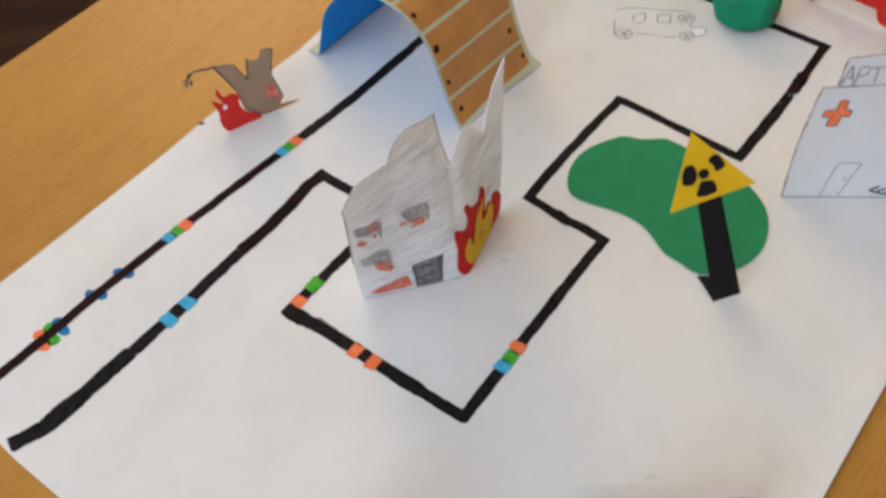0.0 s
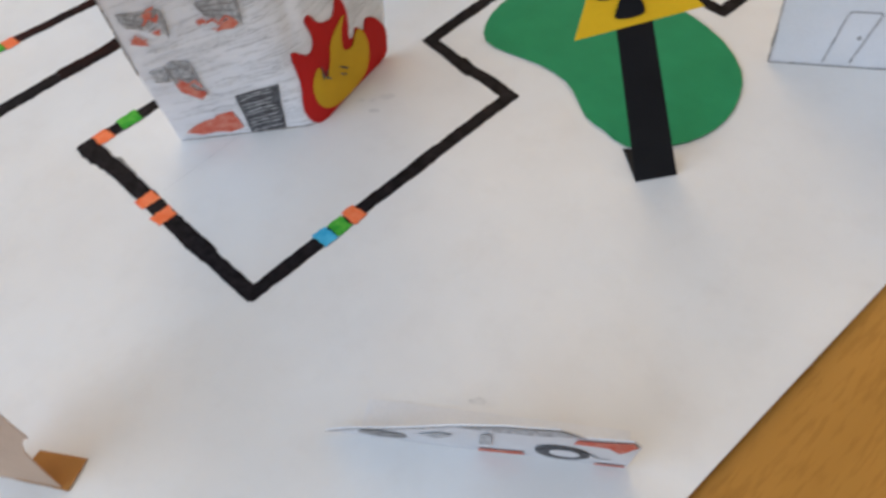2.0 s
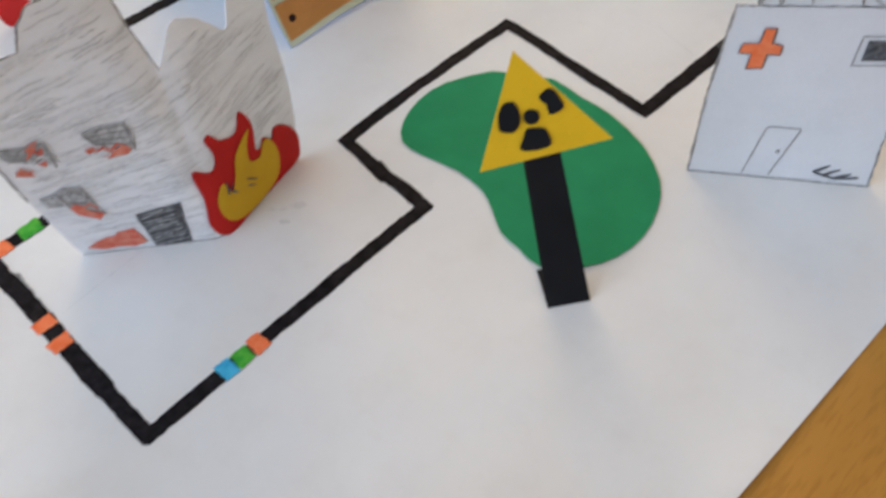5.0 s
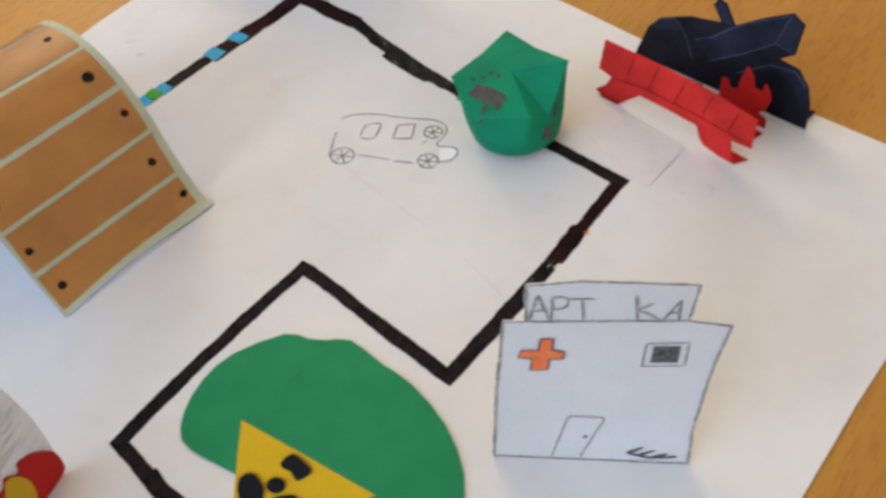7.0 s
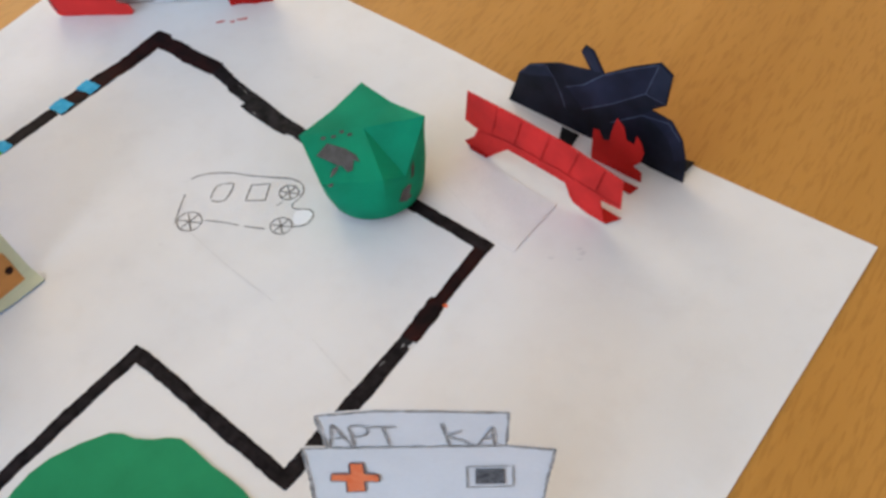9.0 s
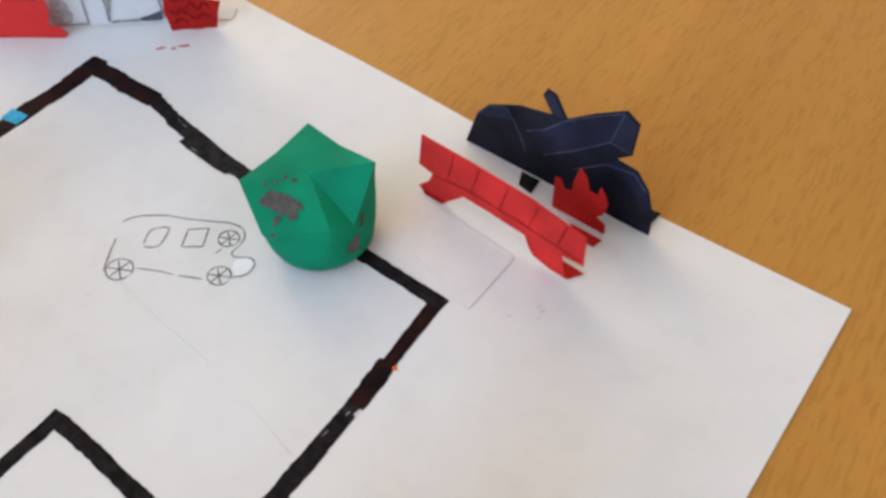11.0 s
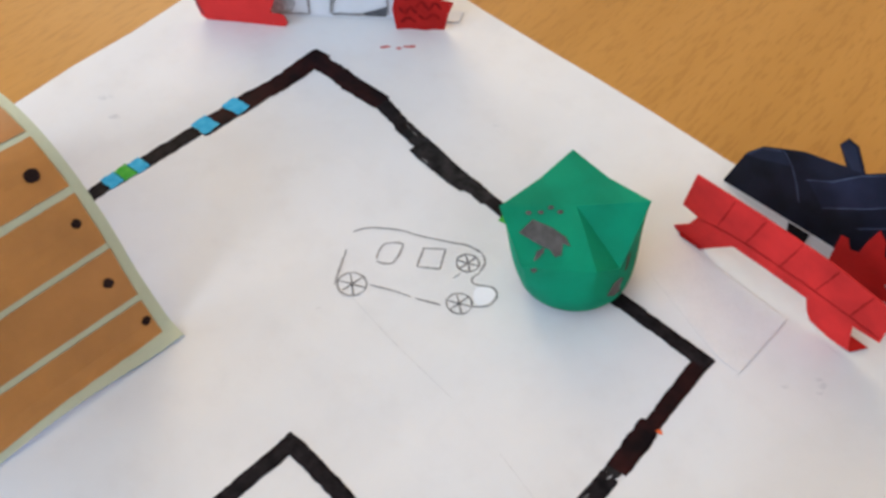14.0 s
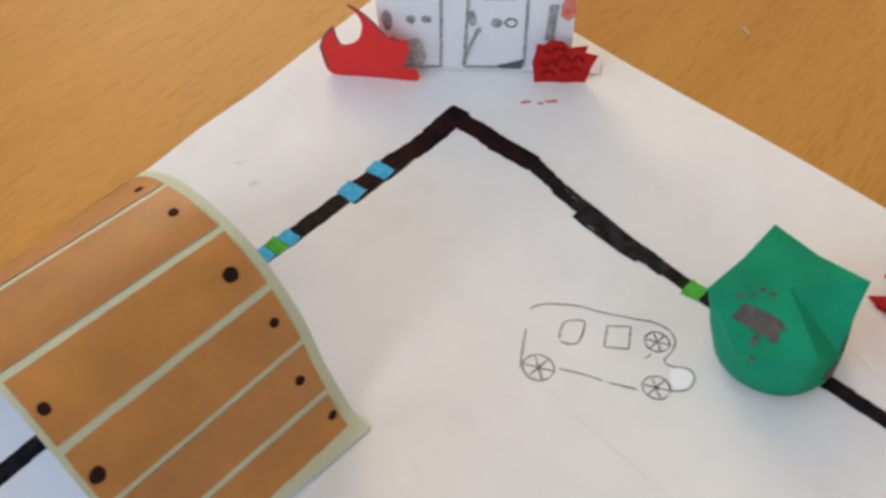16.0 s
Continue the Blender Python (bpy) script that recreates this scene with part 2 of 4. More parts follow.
def cut_card(poly, to, off=0.0, thick=0.0004, cuts_u=(), cuts_v=(), wobble=0.0):
    """A cut-out of card: an outline in millimetres, cut where it folds or bows, laid into place and given thickness."""
    bm = bmesh.new()
    uv = bm.loops.layers.uv.new("UVMap")
    pts = [Vector((u, v, 0)) for u, v in poly]
    if wobble:
        fine = []
        for a, b in zip(pts, pts[1:] + pts[:1]):
            steps = max(1, int((b - a).length / 4))
            fine += [a.lerp(b, k / steps) + Vector((random.uniform(-wobble, wobble), random.uniform(-wobble, wobble), 0)) for k in range(steps)]
        pts = fine
    bm.faces.new([bm.verts.new(p) for p in pts])
    bm.normal_update()
    for axis, cuts in ((Vector((1, 0, 0)), cuts_u), (Vector((0, 1, 0)), cuts_v)):
        for c in cuts:
            bmesh.ops.bisect_plane(bm, geom=bm.verts[:] + bm.edges[:] + bm.faces[:], plane_co=axis * c, plane_no=axis)
    bm.normal_update()
    bmesh.ops.triangulate(bm, faces=bm.faces[:])
    for f in bm.faces:
        for lo in f.loops:
            lo[uv].uv = (lo.vert.co.x / 1000, lo.vert.co.y / 1000)
    flat_co = {v: (v.co.x, v.co.y) for v in bm.verts}
    faces, rim_edges = bm.faces[:], [e for e in bm.edges if len(e.link_faces) == 1]
    for v, (x, y) in flat_co.items():
        v.co = to(x, y, off)
    if thick:
        under = {v: bm.verts.new(to(x, y, off - thick)) for v, (x, y) in flat_co.items()}
        for f in faces:
            g = bm.faces.new([under[v] for v in reversed(f.verts)])
            for lo in g.loops:
                x, y = flat_co[next(v for v in f.verts if under[v] is lo.vert)]
                lo[uv].uv = (x / 1000, y / 1000)
        for e in rim_edges:
            a, c = e.verts
            bm.faces.new((a, c, under[c], under[a]))
        bmesh.ops.recalc_face_normals(bm, faces=bm.faces[:])
    return bm


def ribbon(points, width, to, off=0.0, jitter=0.06, step=2.5, taper=False):
    """A pen or pencil stroke along points in millimetres, with uneven edges."""
    bm = bmesh.new()
    pts = [Vector((p[0], p[1])) for p in points]
    dense = [pts[0]]
    for a, b in zip(pts, pts[1:]):
        k = max(1, int((b - a).length / step))
        dense += [a.lerp(b, (i + 1) / k) for i in range(k)]
    rows = []
    for i, p in enumerate(dense):
        ahead = dense[min(i + 1, len(dense) - 1)] - dense[max(i - 1, 0)]
        side = Vector((-ahead.y, ahead.x)).normalized()
        w = width / 2
        if taper and i in (0, len(dense) - 1):
            w *= 0.4
        l, r = (w * (1 + random.uniform(-jitter, jitter) * 2) for _ in "lr")
        rows.append((bm.verts.new(to(*(p + side * l), off)), bm.verts.new(to(*(p - side * r), off))))
    for a, b in zip(rows, rows[1:]):
        bm.faces.new((a[0], a[1], b[1], b[0]))
    return bm


def strokes(lines, width, to, off=0.0003, jitter=0.2):
    """Several strokes of one drawing in one mesh."""
    bm = bmesh.new()
    for pts in lines:
        one = ribbon(pts, width, to, off, jitter, 1.5, True)
        me = bpy.data.meshes.new("stroke")
        one.to_mesh(me)
        one.free()
        bm.from_mesh(me)
        bpy.data.meshes.remove(me)
    return bm


def ring(cx, cy, rx, ry, n=18, start=0.0, end=360.0, tilt=0.0):
    c, s = math.cos(radians(tilt)), math.sin(radians(tilt))
    out = []
    for i in range(n + 1):
        a = radians(start + (end - start) * i / n)
        x, y = rx * math.cos(a), ry * math.sin(a)
        out.append((cx + c * x - s * y, cy + s * x + c * y))
    return out


def smooth(points, n=6, closed=True):
    """A rounded outline through a few corners."""
    p = [Vector(q) for q in points]
    out, m = [], len(p)
    for i in range(m if closed else m - 1):
        a, b, c, d = (p[(i + k) % m] if closed else p[max(0, min(m - 1, i + k))] for k in (-1, 0, 1, 2))
        for k in range(n):
            t = k / n
            q = 0.5 * (2 * b + (c - a) * t + (2 * a - 5 * b + 4 * c - d) * t * t + (3 * b - a - 3 * c + d) * t ** 3)
            out.append((q.x, q.y))
    if not closed:
        out.append(tuple(p[-1]))
    return out


# ---- the room ----
# Unseen walls and ceiling; how near they stand sets the bounced light.
def wall(name, *size):
    return tagged(part(name, box(*size), WALL, None), "plain warm cream painted wall out of view", "wall", kind="structure")


S0, W0 = WALL_S - 0.2, X0 - 0.2
wall("wall_east", X1, X1 + 0.2, S0, Y1 + 0.2, FZ, CZ)
wall("wall_north", W0, X1, Y1, Y1 + 0.2, FZ, CZ)
wall("wall_south_west", X0, SOUTH[0], S0, WALL_S, FZ, CZ)
wall("wall_south_east", SOUTH[1], X1, S0, WALL_S, FZ, CZ)
wall("wall_south_below", SOUTH[0], SOUTH[1], S0, WALL_S, FZ, SOUTH[2])
wall("wall_south_above", SOUTH[0], SOUTH[1], S0, WALL_S, SOUTH[3], CZ)
for y0, y1 in ((S0, WEST[0]), (WEST[1], UNSEEN_WARM[0]), (UNSEEN_WARM[1], Y1)):
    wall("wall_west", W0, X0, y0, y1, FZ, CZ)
for y0, y1, z0, z1 in (WEST, UNSEEN_WARM):
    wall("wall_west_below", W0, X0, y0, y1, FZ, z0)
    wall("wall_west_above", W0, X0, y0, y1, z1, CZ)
tagged(part("ceiling", box(W0, X1 + 0.2, S0, Y1 + 0.2, CZ, CZ + 0.1), CEIL, None), "plain warm white painted ceiling out of view", "ceiling", kind="structure")
# Frames for the three added windows, all out of view.
for name, (a, c, z0, z1), south in (("window_1", SOUTH, True), ("window_2", WEST, False), ("window_3", UNSEEN_WARM, False)):
    window = base(name, "wide white framed window out of view, letting in light", "window", a if south else X0 - 0.1, WALL_S - 0.1 if south else a, z0, kind="structure")

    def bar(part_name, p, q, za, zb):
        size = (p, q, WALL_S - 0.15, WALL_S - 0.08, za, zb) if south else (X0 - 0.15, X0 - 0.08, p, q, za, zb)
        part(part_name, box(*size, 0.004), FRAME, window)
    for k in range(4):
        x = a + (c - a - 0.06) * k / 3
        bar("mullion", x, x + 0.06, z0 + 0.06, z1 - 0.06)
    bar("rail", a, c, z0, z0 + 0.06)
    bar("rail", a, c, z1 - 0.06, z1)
floor = tagged(part("floor", box(X0, X1, WALL_S, Y1, FZ - 0.1, FZ - 0.004), FLOOR, None), "dark brown wooden floor below the table", "floor", kind="structure")
fm = FLOOR.node_tree
tone = ramp(fm, fm.nodes.new("ShaderNodeObjectInfo").outputs["Random"], [(0.0, (0.7, 0.65, 0.6)), (1.0, (1.25, 1.2, 1.15))])
was = fm.nodes["Principled BSDF"].inputs["Base Color"].links[0].from_socket
fm.links.new(mix(fm, was, tone, 1.0, "MULTIPLY"), fm.nodes["Principled BSDF"].inputs["Base Color"])
BOARD_W, BOARD_L = 0.078, 0.9
board = None
for row in range(-44, 45):
    for k in range(-4, 5):
        along, across = (k + (row * 0.37) % 1.0) * BOARD_L, row * BOARD_W
        x, y = -1.72 + (along + across) * 0.7071, 0.56 + (along - across) * 0.7071
        if not (X0 + 0.36 < x < X1 - 0.36 and WALL_S + 0.36 < y < Y1 - 0.36):
            continue
        if board is None:
            board = part("floor_board", box(-BOARD_W / 2 + 0.001, BOARD_W / 2 - 0.001, -BOARD_L / 2 + 0.001, BOARD_L / 2 - 0.001, -0.008, 0.004), FLOOR, floor)
            one = board
        else:
            one = new("floor_board", board.data)
            one.parent = floor
        one.matrix_basis = pose(x, y, FZ, 0, 0, -45)

# ---- the table ----
table = base("table", "honey-coloured oak veneer table with a straight edge", "table", 0.0, 0.3, FZ)
TX0, TX1, TY0, TY1, TOP = -0.437, 0.46, -0.55, 1.35, -0.0006
part("tabletop", box(TX0, TX1, TY0, TY1, TOP - 0.026, TOP, 0.0015), WOOD, table)
for x in (TX0 + 0.06, TX1 - 0.10):
    part("apron", box(x + 0.01, x + 0.03, TY0 + 0.10, TY1 - 0.10, TOP - 0.10, TOP - 0.026), WOOD, table)
    for y in (TY0 + 0.06, TY1 - 0.10):
        part("leg", box(x, x + 0.04, y, y + 0.04, FZ, TOP - 0.026, 0.003), WOOD, table)

chip = tagged(part("paper_chip", cut_card([(-112.6, 505.6), (-107.8, 502.4), (-107, 503.6), (-111.6, 506.6)], flat(TOP + 0.0006), 0.0, 0.0004), CHIP, None), "tiny dull tan paper chip lying on the table", "paper scrap")

# ---- the sheet of paper with its drawn course ----
sheet = base("paper_sheet", "large white paper sheet with a hand-drawn black line course", "paper")
SHEET = [(-272, -129.4), (-167.4, -136.1), (-101.6, -136.5), (19.5, -138.8), (146, -139.9), (149.8, 12.8), (151.2, 67.8), (153.4, 137.8), (156.2, 232.5), (158, 295), (162.6, 372), (165, 416.8), (131, 419.6), (91, 423), (-5, 433.6), (-41, 439.3), (-74, 443.8), (-107, 447.6), (-145, 452.5), (-174, 457.3), (-272.2, 469.1), (-270.2, 377), (-268.6, 337), (-270, 305), (-268.5, 272), (-262, 200), (-260, 170), (-264.5, 110), (-266, 90), (-264.8, 54), (-265.2, 27), (-266, -5), (-266.5, -29), (-267.4, -60)]


def SHEET_AT(u, v, off=0.0):
    """The sheet lies flat but for its long edge, which curls up a little near the ambulance."""
    k = max(0.0, min(1.0, (u - 134) / 16))
    along = max(0.0, 1 - ((v - 62) / 105) ** 2)
    return Vector((u / 1000, v / 1000, off + 0.0015 * k * k * (1.6 - 0.6 * k) * along))


leaf = part("sheet", cut_card(SHEET, SHEET_AT, 0.0, 0.0004, list(range(-250, 130, 40)) + list(range(134, 152, 2)), list(range(-130, 470, 20))), PAPER, sheet)
for p in leaf.data.polygons:
    p.use_smooth = True
leaf.data.set_sharp_from_angle(angle=radians(30))

INK_Z, CODE_Z, LINE_Z = 0.00016, 0.00032, 0.00010


drawn = []


def pen_line(points, width, z):
    """A felt-pen line: a body whose edges wander, gone over here and there with short second strokes."""
    pts = [Vector(p) for p in points]
    dense = [pts[0]]
    for a, b in zip(pts, pts[1:]):
        k = max(2, int((b - a).length / 1.1))
        dense += [a.lerp(b, (i + 1) / k) for i in range(k)]
    bm, seed = bmesh.new(), random.uniform(0, 900)

    def run(i0, i1, w, shift, h, swing):
        rows = []
        for i in range(i0, i1 + 1):
            ahead = dense[min(i + 1, len(dense) - 1)] - dense[max(i - 1, 0)]
            side = Vector((-ahead.y, ahead.x)).normalized()
            l, r = (w / 2 * (1 + swing * (1.1 * noise.noise((i * 0.09, seed + k, h * 1e5)) + 0.55 * noise.noise((i * 0.42, seed + k, 3.0))) + random.uniform(-0.05, 0.05)) for k in (0, 40))
            if i in (i0, i1):
                l, r = l * 0.9, r * 0.9
            p = dense[i] + side * shift
            rows.append([bm.verts.new(((q.x / 1000, q.y / 1000, z + h))) for q in (p + side * l, p - side * r)])
        for a, b in zip(rows, rows[1:]):
            bm.faces.new((a[0], a[1], b[1], b[0]))

    run(0, len(dense) - 1, width, 0.0, 0.0, 0.17)
    for k in range(int(len(dense) / 15)):
        i0 = random.randrange(0, max(1, len(dense) - 12))
        run(i0, min(len(dense) - 1, i0 + random.randrange(6, 16)), width * random.uniform(0.55, 0.85), width * random.uniform(-0.17, 0.17), 0.0000025 + 0.000004 * k, 0.08)
    return bm


def line(points, width, mat=INK):
    drawn.append(part("course_line", pen_line(points, width, LINE_Z + 0.000005 * len(drawn)), mat, sheet, "black felt-pen line"))


line([(-217.1, -132.2), (-214.3, -80.5), (-213.6, -47.2), (-209.3, 10.4), (-200.7, 96.2)], 6.6, INK_BROWN)
line([(-200.7, 96.2), (-195.4, 146.5), (-193.5, 211.7), (-193.4, 266.7), (-191.2, 286.7), (-189, 312.7)], 7.6)
line([(-176.6, -133.2), (-170.4, -116.9), (-168.2, -89.6), (-167.1, -62.3)], 10.0)
line([(-167.1, -62.3), (-166.3, -34), (-166.4, 18.4)], 8.0)
line([(-166.4, 18.4), (-165.2, 42), (-166.2, 62), (-168, 76.7), (-166, 91.8)], 8.6, INK_BROWN)
line([(-169.4, 88.2), (-151.2, 87.6), (-112.9, 86.8)], 6.4)
line([(-113.9, 89.8), (-114, 47.6), (-114.7, 1.3)], 6.8)
line([(-118.3, 3.2), (-80.9, 3.2), (-26.5, 1.8)], 7.4)
line([(-32, 1.9), (-14, 1.6), (1.2, 1.4)], 6.0)
line([(-117, 2.8), (-103, 2.4)], 8.6)
line([(-99, 4.4), (-84, 3.6)], 7.6)
line([(-33, 134.8), (-22, 132.6)], 6.6)
line([(-0.8, -0.6), (-1, 49.9), (-0.9, 108), (-0.4, 133.6)], 6.0)
line([(2.2, 131), (-14, 133), (-27, 133.4), (-54.5, 137.4)], 5.8)
line([(-52, 135.2), (-52.2, 173), (-51.2, 205), (-48.8, 238)], 6.0)
line([(-51.5, 235.3), (-28, 233.6), (-7, 230.5), (36.6, 226)], 6.0)
line([(33.2, 223.6), (35.2, 256.3), (36.2, 290.2)], 6.6)
line([(35.9, 290.2), (36.3, 298.2), (36.8, 312.1)], 5.6, INK_GREY)
line([(36.6, 293), (36.4, 303), (36.2, 313.6)], 7.8, INK_BROWN)
part("pen_blot", cut_card(ring(39.8, 312.4, 1.1, 0.8, 9)[:-1], flat(CODE_Z), 0.0, 0.0, wobble=0.2), ORANGE, sheet, "small felt-pen blot")
line([(36.6, 308.1), (36.6, 345.9)], 5.6, INK_BROWN)
line([(39.9, 344), (-3.6, 348.9), (-32.6, 353.3), (-67.7, 357.8)], 6.0)
line([(-65.7, 357.2), (-89.7, 361.6), (-113, 366.6), (-122, 368.9)], 7.2, INK_GREY)
line([(-76.4, 357.2), (-108.6, 362.2)], 6.5, INK_GREY)
line([(-117.8, 367.8), (-128, 370.8), (-145.9, 376.2)], 7)
line([(-137.9, 373.8), (-160, 375.4), (-181.1, 377.1)], 9.6, INK_BROWN)
line([(-183.7, 383.1), (-183.3, 357.7), (-185.8, 340.7), (-188, 312.7)], 10.2, INK_BROWN)


for x, y, a, n in ((-113.4, 367.8, -12, 3.4), (-118.6, 369.6, -14, 2.2), (-99.6, 358.6, -10, 3.6), (36.4, 289.6, 80, 2.4), (34.4, 279.6, 82, 3.2)):
    c, d = n / 2 * math.cos(radians(a)), n / 2 * math.sin(radians(a))
    part("ink_gap", strokes([[(x - c, y - d), (x, y + 0.2), (x + c, y + d)]], 0.45, flat(CODE_Z), 0.0, 0.4), PENCIL, sheet, "paper showing through the worn ink")


def ragged(poly, step=1.1, depth=0.32):
    """An outline whose sides waver and whose corners are a little off."""
    pts = [Vector(p) + Vector((random.uniform(-0.45, 0.45), random.uniform(-0.45, 0.45))) for p in poly]
    out = []
    for a, b in zip(pts, pts[1:] + pts[:1]):
        k = max(2, int((b - a).length / step))
        side = Vector((b.y - a.y, a.x - b.x)).normalized()
        out += [tuple(a.lerp(b, i / k) + side * random.uniform(-depth, depth)) for i in range(k)]
    return out


def code(x, y, mat, along, w=8.0, n=6.2):
    """A coloured square on the course."""
    a, b = (w / 2, n / 2) if along == "y" else (n / 2, w / 2)
    poly = [(x - a, y - b), (x + a, y - b), (x + a, y + b), (x - a, y + b)]
    part("colour_code", cut_card(ragged(poly), flat(CODE_Z), 0.0, 0.0), mat, sheet, "felt-pen colour square")


for x, y, m, along, w, n in ((-209.8, 3.4, CYAN, "y", 7.6, 6), (-209.3, 9.4, GREEN_PEN, "y", 7.6, 6), (-208.4, 15.5, ORANGE, "y", 7.6, 6),
                             (-201.2, 90.1, CYAN, "y", 7.8, 6), (-200.7, 96.2, GREEN_PEN, "y", 7.8, 6), (-200.1, 102.2, ORANGE, "y", 7.8, 6),
                             (-166, -37, CYAN, "y", 10, 7), (-165.9, -23.4, CYAN, "y", 9.5, 7),
                             (-114.7, 9.9, ORANGE, "y", 7.6, 7), (-114.6, 23, GREEN_PEN, "y", 7.6, 9),
                             (-68.8, 2.3, ORANGE, "x", 8.6, 6.5), (-56.7, 1.5, ORANGE, "x", 8.6, 6.5),
                             (-1.1, 34.8, CYAN, "y", 7.6, 6), (-1.1, 41.6, GREEN_PEN, "y", 7.6, 6.6), (-1.1, 48.4, ORANGE, "y", 7.6, 6),
                             (-38.6, 354.3, GREEN_PEN, "x", 7.6, 7), (-52.6, 355.5, GREEN_PEN, "x", 7.6, 7),
                             (-187.6, 333.2, CYAN, "y", 10.2, 7), (-188.9, 317.2, CYAN, "y", 10, 8),
                             (-191.8, 283.7, CYAN, "y", 8.6, 6), (-192.7, 277.5, GREEN_PEN, "y", 8.6, 6.4), (-193.3, 271.2, CYAN, "y", 8.4, 6)):
    code(x, y, m, along, w, n)
# felt-pen blots that stick out from under the outer line
for x, y, r, m in ((-217.4, -82.6, 5, ORANGE), (-210.8, -85.5, 4.5, ORANGE), (-216.8, -76.5, 4.5, GREEN_PEN), (-209.8, -80.4, 4.5, GREEN_PEN), (-216.8, -71.5, 4, BLUE_PEN), (-209.2, -73.3, 4, BLUE_PEN),
                   (-216.7, -49.2, 3.8, BLUE_PEN), (-210.2, -46.1, 3.8, BLUE_PEN), (-215.6, -30, 3.6, BLUE_PEN), (-209.1, -27.9, 3.6, BLUE_PEN)):
    part("pen_blot", cut_card(ring(x, y, r, r * 0.8, 9)[:-1], flat(0.00008), 0.0, 0.0, wobble=0.4), m, sheet, "small felt-pen blot")

# pencil drawing of a bus
bus = [[(-91.8, 304.9), (-87.6, 296.9), (-83.4, 289.9)], smooth([(-95.9, 312.6), (-92.7, 318.0), (-83.2, 324.0), (-75.3, 326.7), (-64.7, 331.1), (-57.5, 334.3), (-51.0, 334.9), (-46.8, 331.9), (-45.6, 326.9)], 4, False),
       smooth([(-45.6, 326.9), (-46.0, 323.2), (-44.1, 322.0), (-42.0, 322.6), (-37.5, 324.7), (-34.2, 323.2), (-33.3, 318.7), (-34.9, 315.9), (-38.5, 313.2)], 4, False),
       [(-73.2, 297.9), (-66, 300.9), (-58, 303.2)], [(-56.4, 303.7), (-47, 307.2)],
       smooth([(-79.8, 308.3), (-82.0, 313.0), (-81.9, 316.3), (-76.8, 319.8), (-73.8, 312.5), (-74.5, 309.6), (-77.6, 307.9)], 3), [(-65.4, 315.0), (-69.3, 323.3), (-62.5, 328.0), (-58.1, 319.5), (-65.4, 315.0)], [(-51.4, 319.2), (-50.8, 322.7)]]
for (cx, cy), r in (((-78.7, 294.1), 5.6), ((-42.4, 311.8), 4.8), ((-51.8, 328.0), 4.4)):
    bus.append(ring(cx, cy, r, r * 0.92))
    for a in (20, 80, 140):
        c, s = r * math.cos(radians(a)), r * math.sin(radians(a))
        bus.append([(cx - c, cy - s), (cx + c, cy + s)])
part("bus_drawing", strokes(bus, 0.68, flat(INK_Z), 0.0), SOFT_PENCIL, sheet, "grey pencil drawing of a bus")
for pts in ([(-67.8, 9.3), (-69.7, 46.5)], [(-77.9, 290.5), (-49.8, 284.9), (-18.8, 280.4)], [(5.2, 274.8), (30.2, 267.2)], [(-116.2, 7.3), (-70.8, 7.3)]):
    part("pencil_line", strokes([pts], 0.28, flat(INK_Z), 0.0), SMUDGE, sheet, "faint construction line")
part("rubbed_patch", cut_card(smooth([(-42.1, 321.2), (-37.5, 324.4), (-34.7, 322.9), (-34.3, 318.9), (-36.2, 315.8), (-39.7, 316.4)], 3), flat(0.0001), 0.0, 0.0), BARE, sheet, "bare white spot on the drawn bus")
for x, y, r in ((69.6, 361.4, 1.5), (71.8, 360.2, 2.0), (72.2, 357.2, 1.5), (-80.8, 278.8, 0.8), (30.4, 365.7, 3.0), (-239, 301, 3.6), (-225, 296, 3.4), (-89.6, 392.8, 1.8), (62.3, 352.2, 1.4), (86.4, 22.8, 3.2), (-46.8, 91.6, 2.2), (-39.4, 100.6, 3.2), (-37.6, 91.4, 2.6), (-42.6, 95.2, 1.6)):
    part("smudge", cut_card(ring(x, y, r, r * 0.45, 9, tilt=40)[:-1], flat(0.0001), 0.0, 0.0, wobble=0.5), SMUDGE, sheet, "grey pencil smudge")
for x, y, r in ((-163.4, 403.4, 2.6), (-158, 406.4, 1.6), (-154.6, 410.4, 3.0)):
    part("red_rub", cut_card(ring(x, y, r, 1.1, 9, tilt=40)[:-1], flat(0.0001), 0.0, 0.0, wobble=0.4), RED_SMUDGE, sheet, "small red pencil rub")
part("ink_speck", cut_card(smooth([(-267, 82), (-264.4, 84.4), (-262.6, 82.6), (-264.6, 80.4)], 3), flat(0.0001), 0.0, 0.0, wobble=0.3), PENCIL_DARK, sheet, "small dark speck at the edge")
part("glued_patch", cut_card([(2.4, 365.3), (39.4, 348.6), (48.4, 347.4), (50.4, 376.9), (12.5, 383.3)], flat(0.00036), 0.0, 0.00008), PATCH, sheet, "thin white paper glued over the sheet")

# ---- green pond ----
pond = tagged(part("pond_cutout", cut_card(smooth([(-40.2, 159.3), (-44.6, 173.2), (-43.1, 188.2), (-32, 206.4), (-23, 209.5), (-15.9, 213.2), (-7.9, 218.3), (9.1, 216.6), (24.2, 215.8), (45.2, 209.2), (61.2, 198), (69.1, 185.2), (72.6, 171.3), (71.1, 158.3), (65.1, 147.2), (53.1, 137), (41, 138.6), (31, 140.2), (21.5, 146.2), (11, 151.6), (-4, 153), (-20.1, 150.6), (-32.2, 150.9)], 2), flat(0.0008), 0.0, 0.0004), GREEN_CARD, None), "flat irregular green card pond lying on the sheet", "paper cutout")

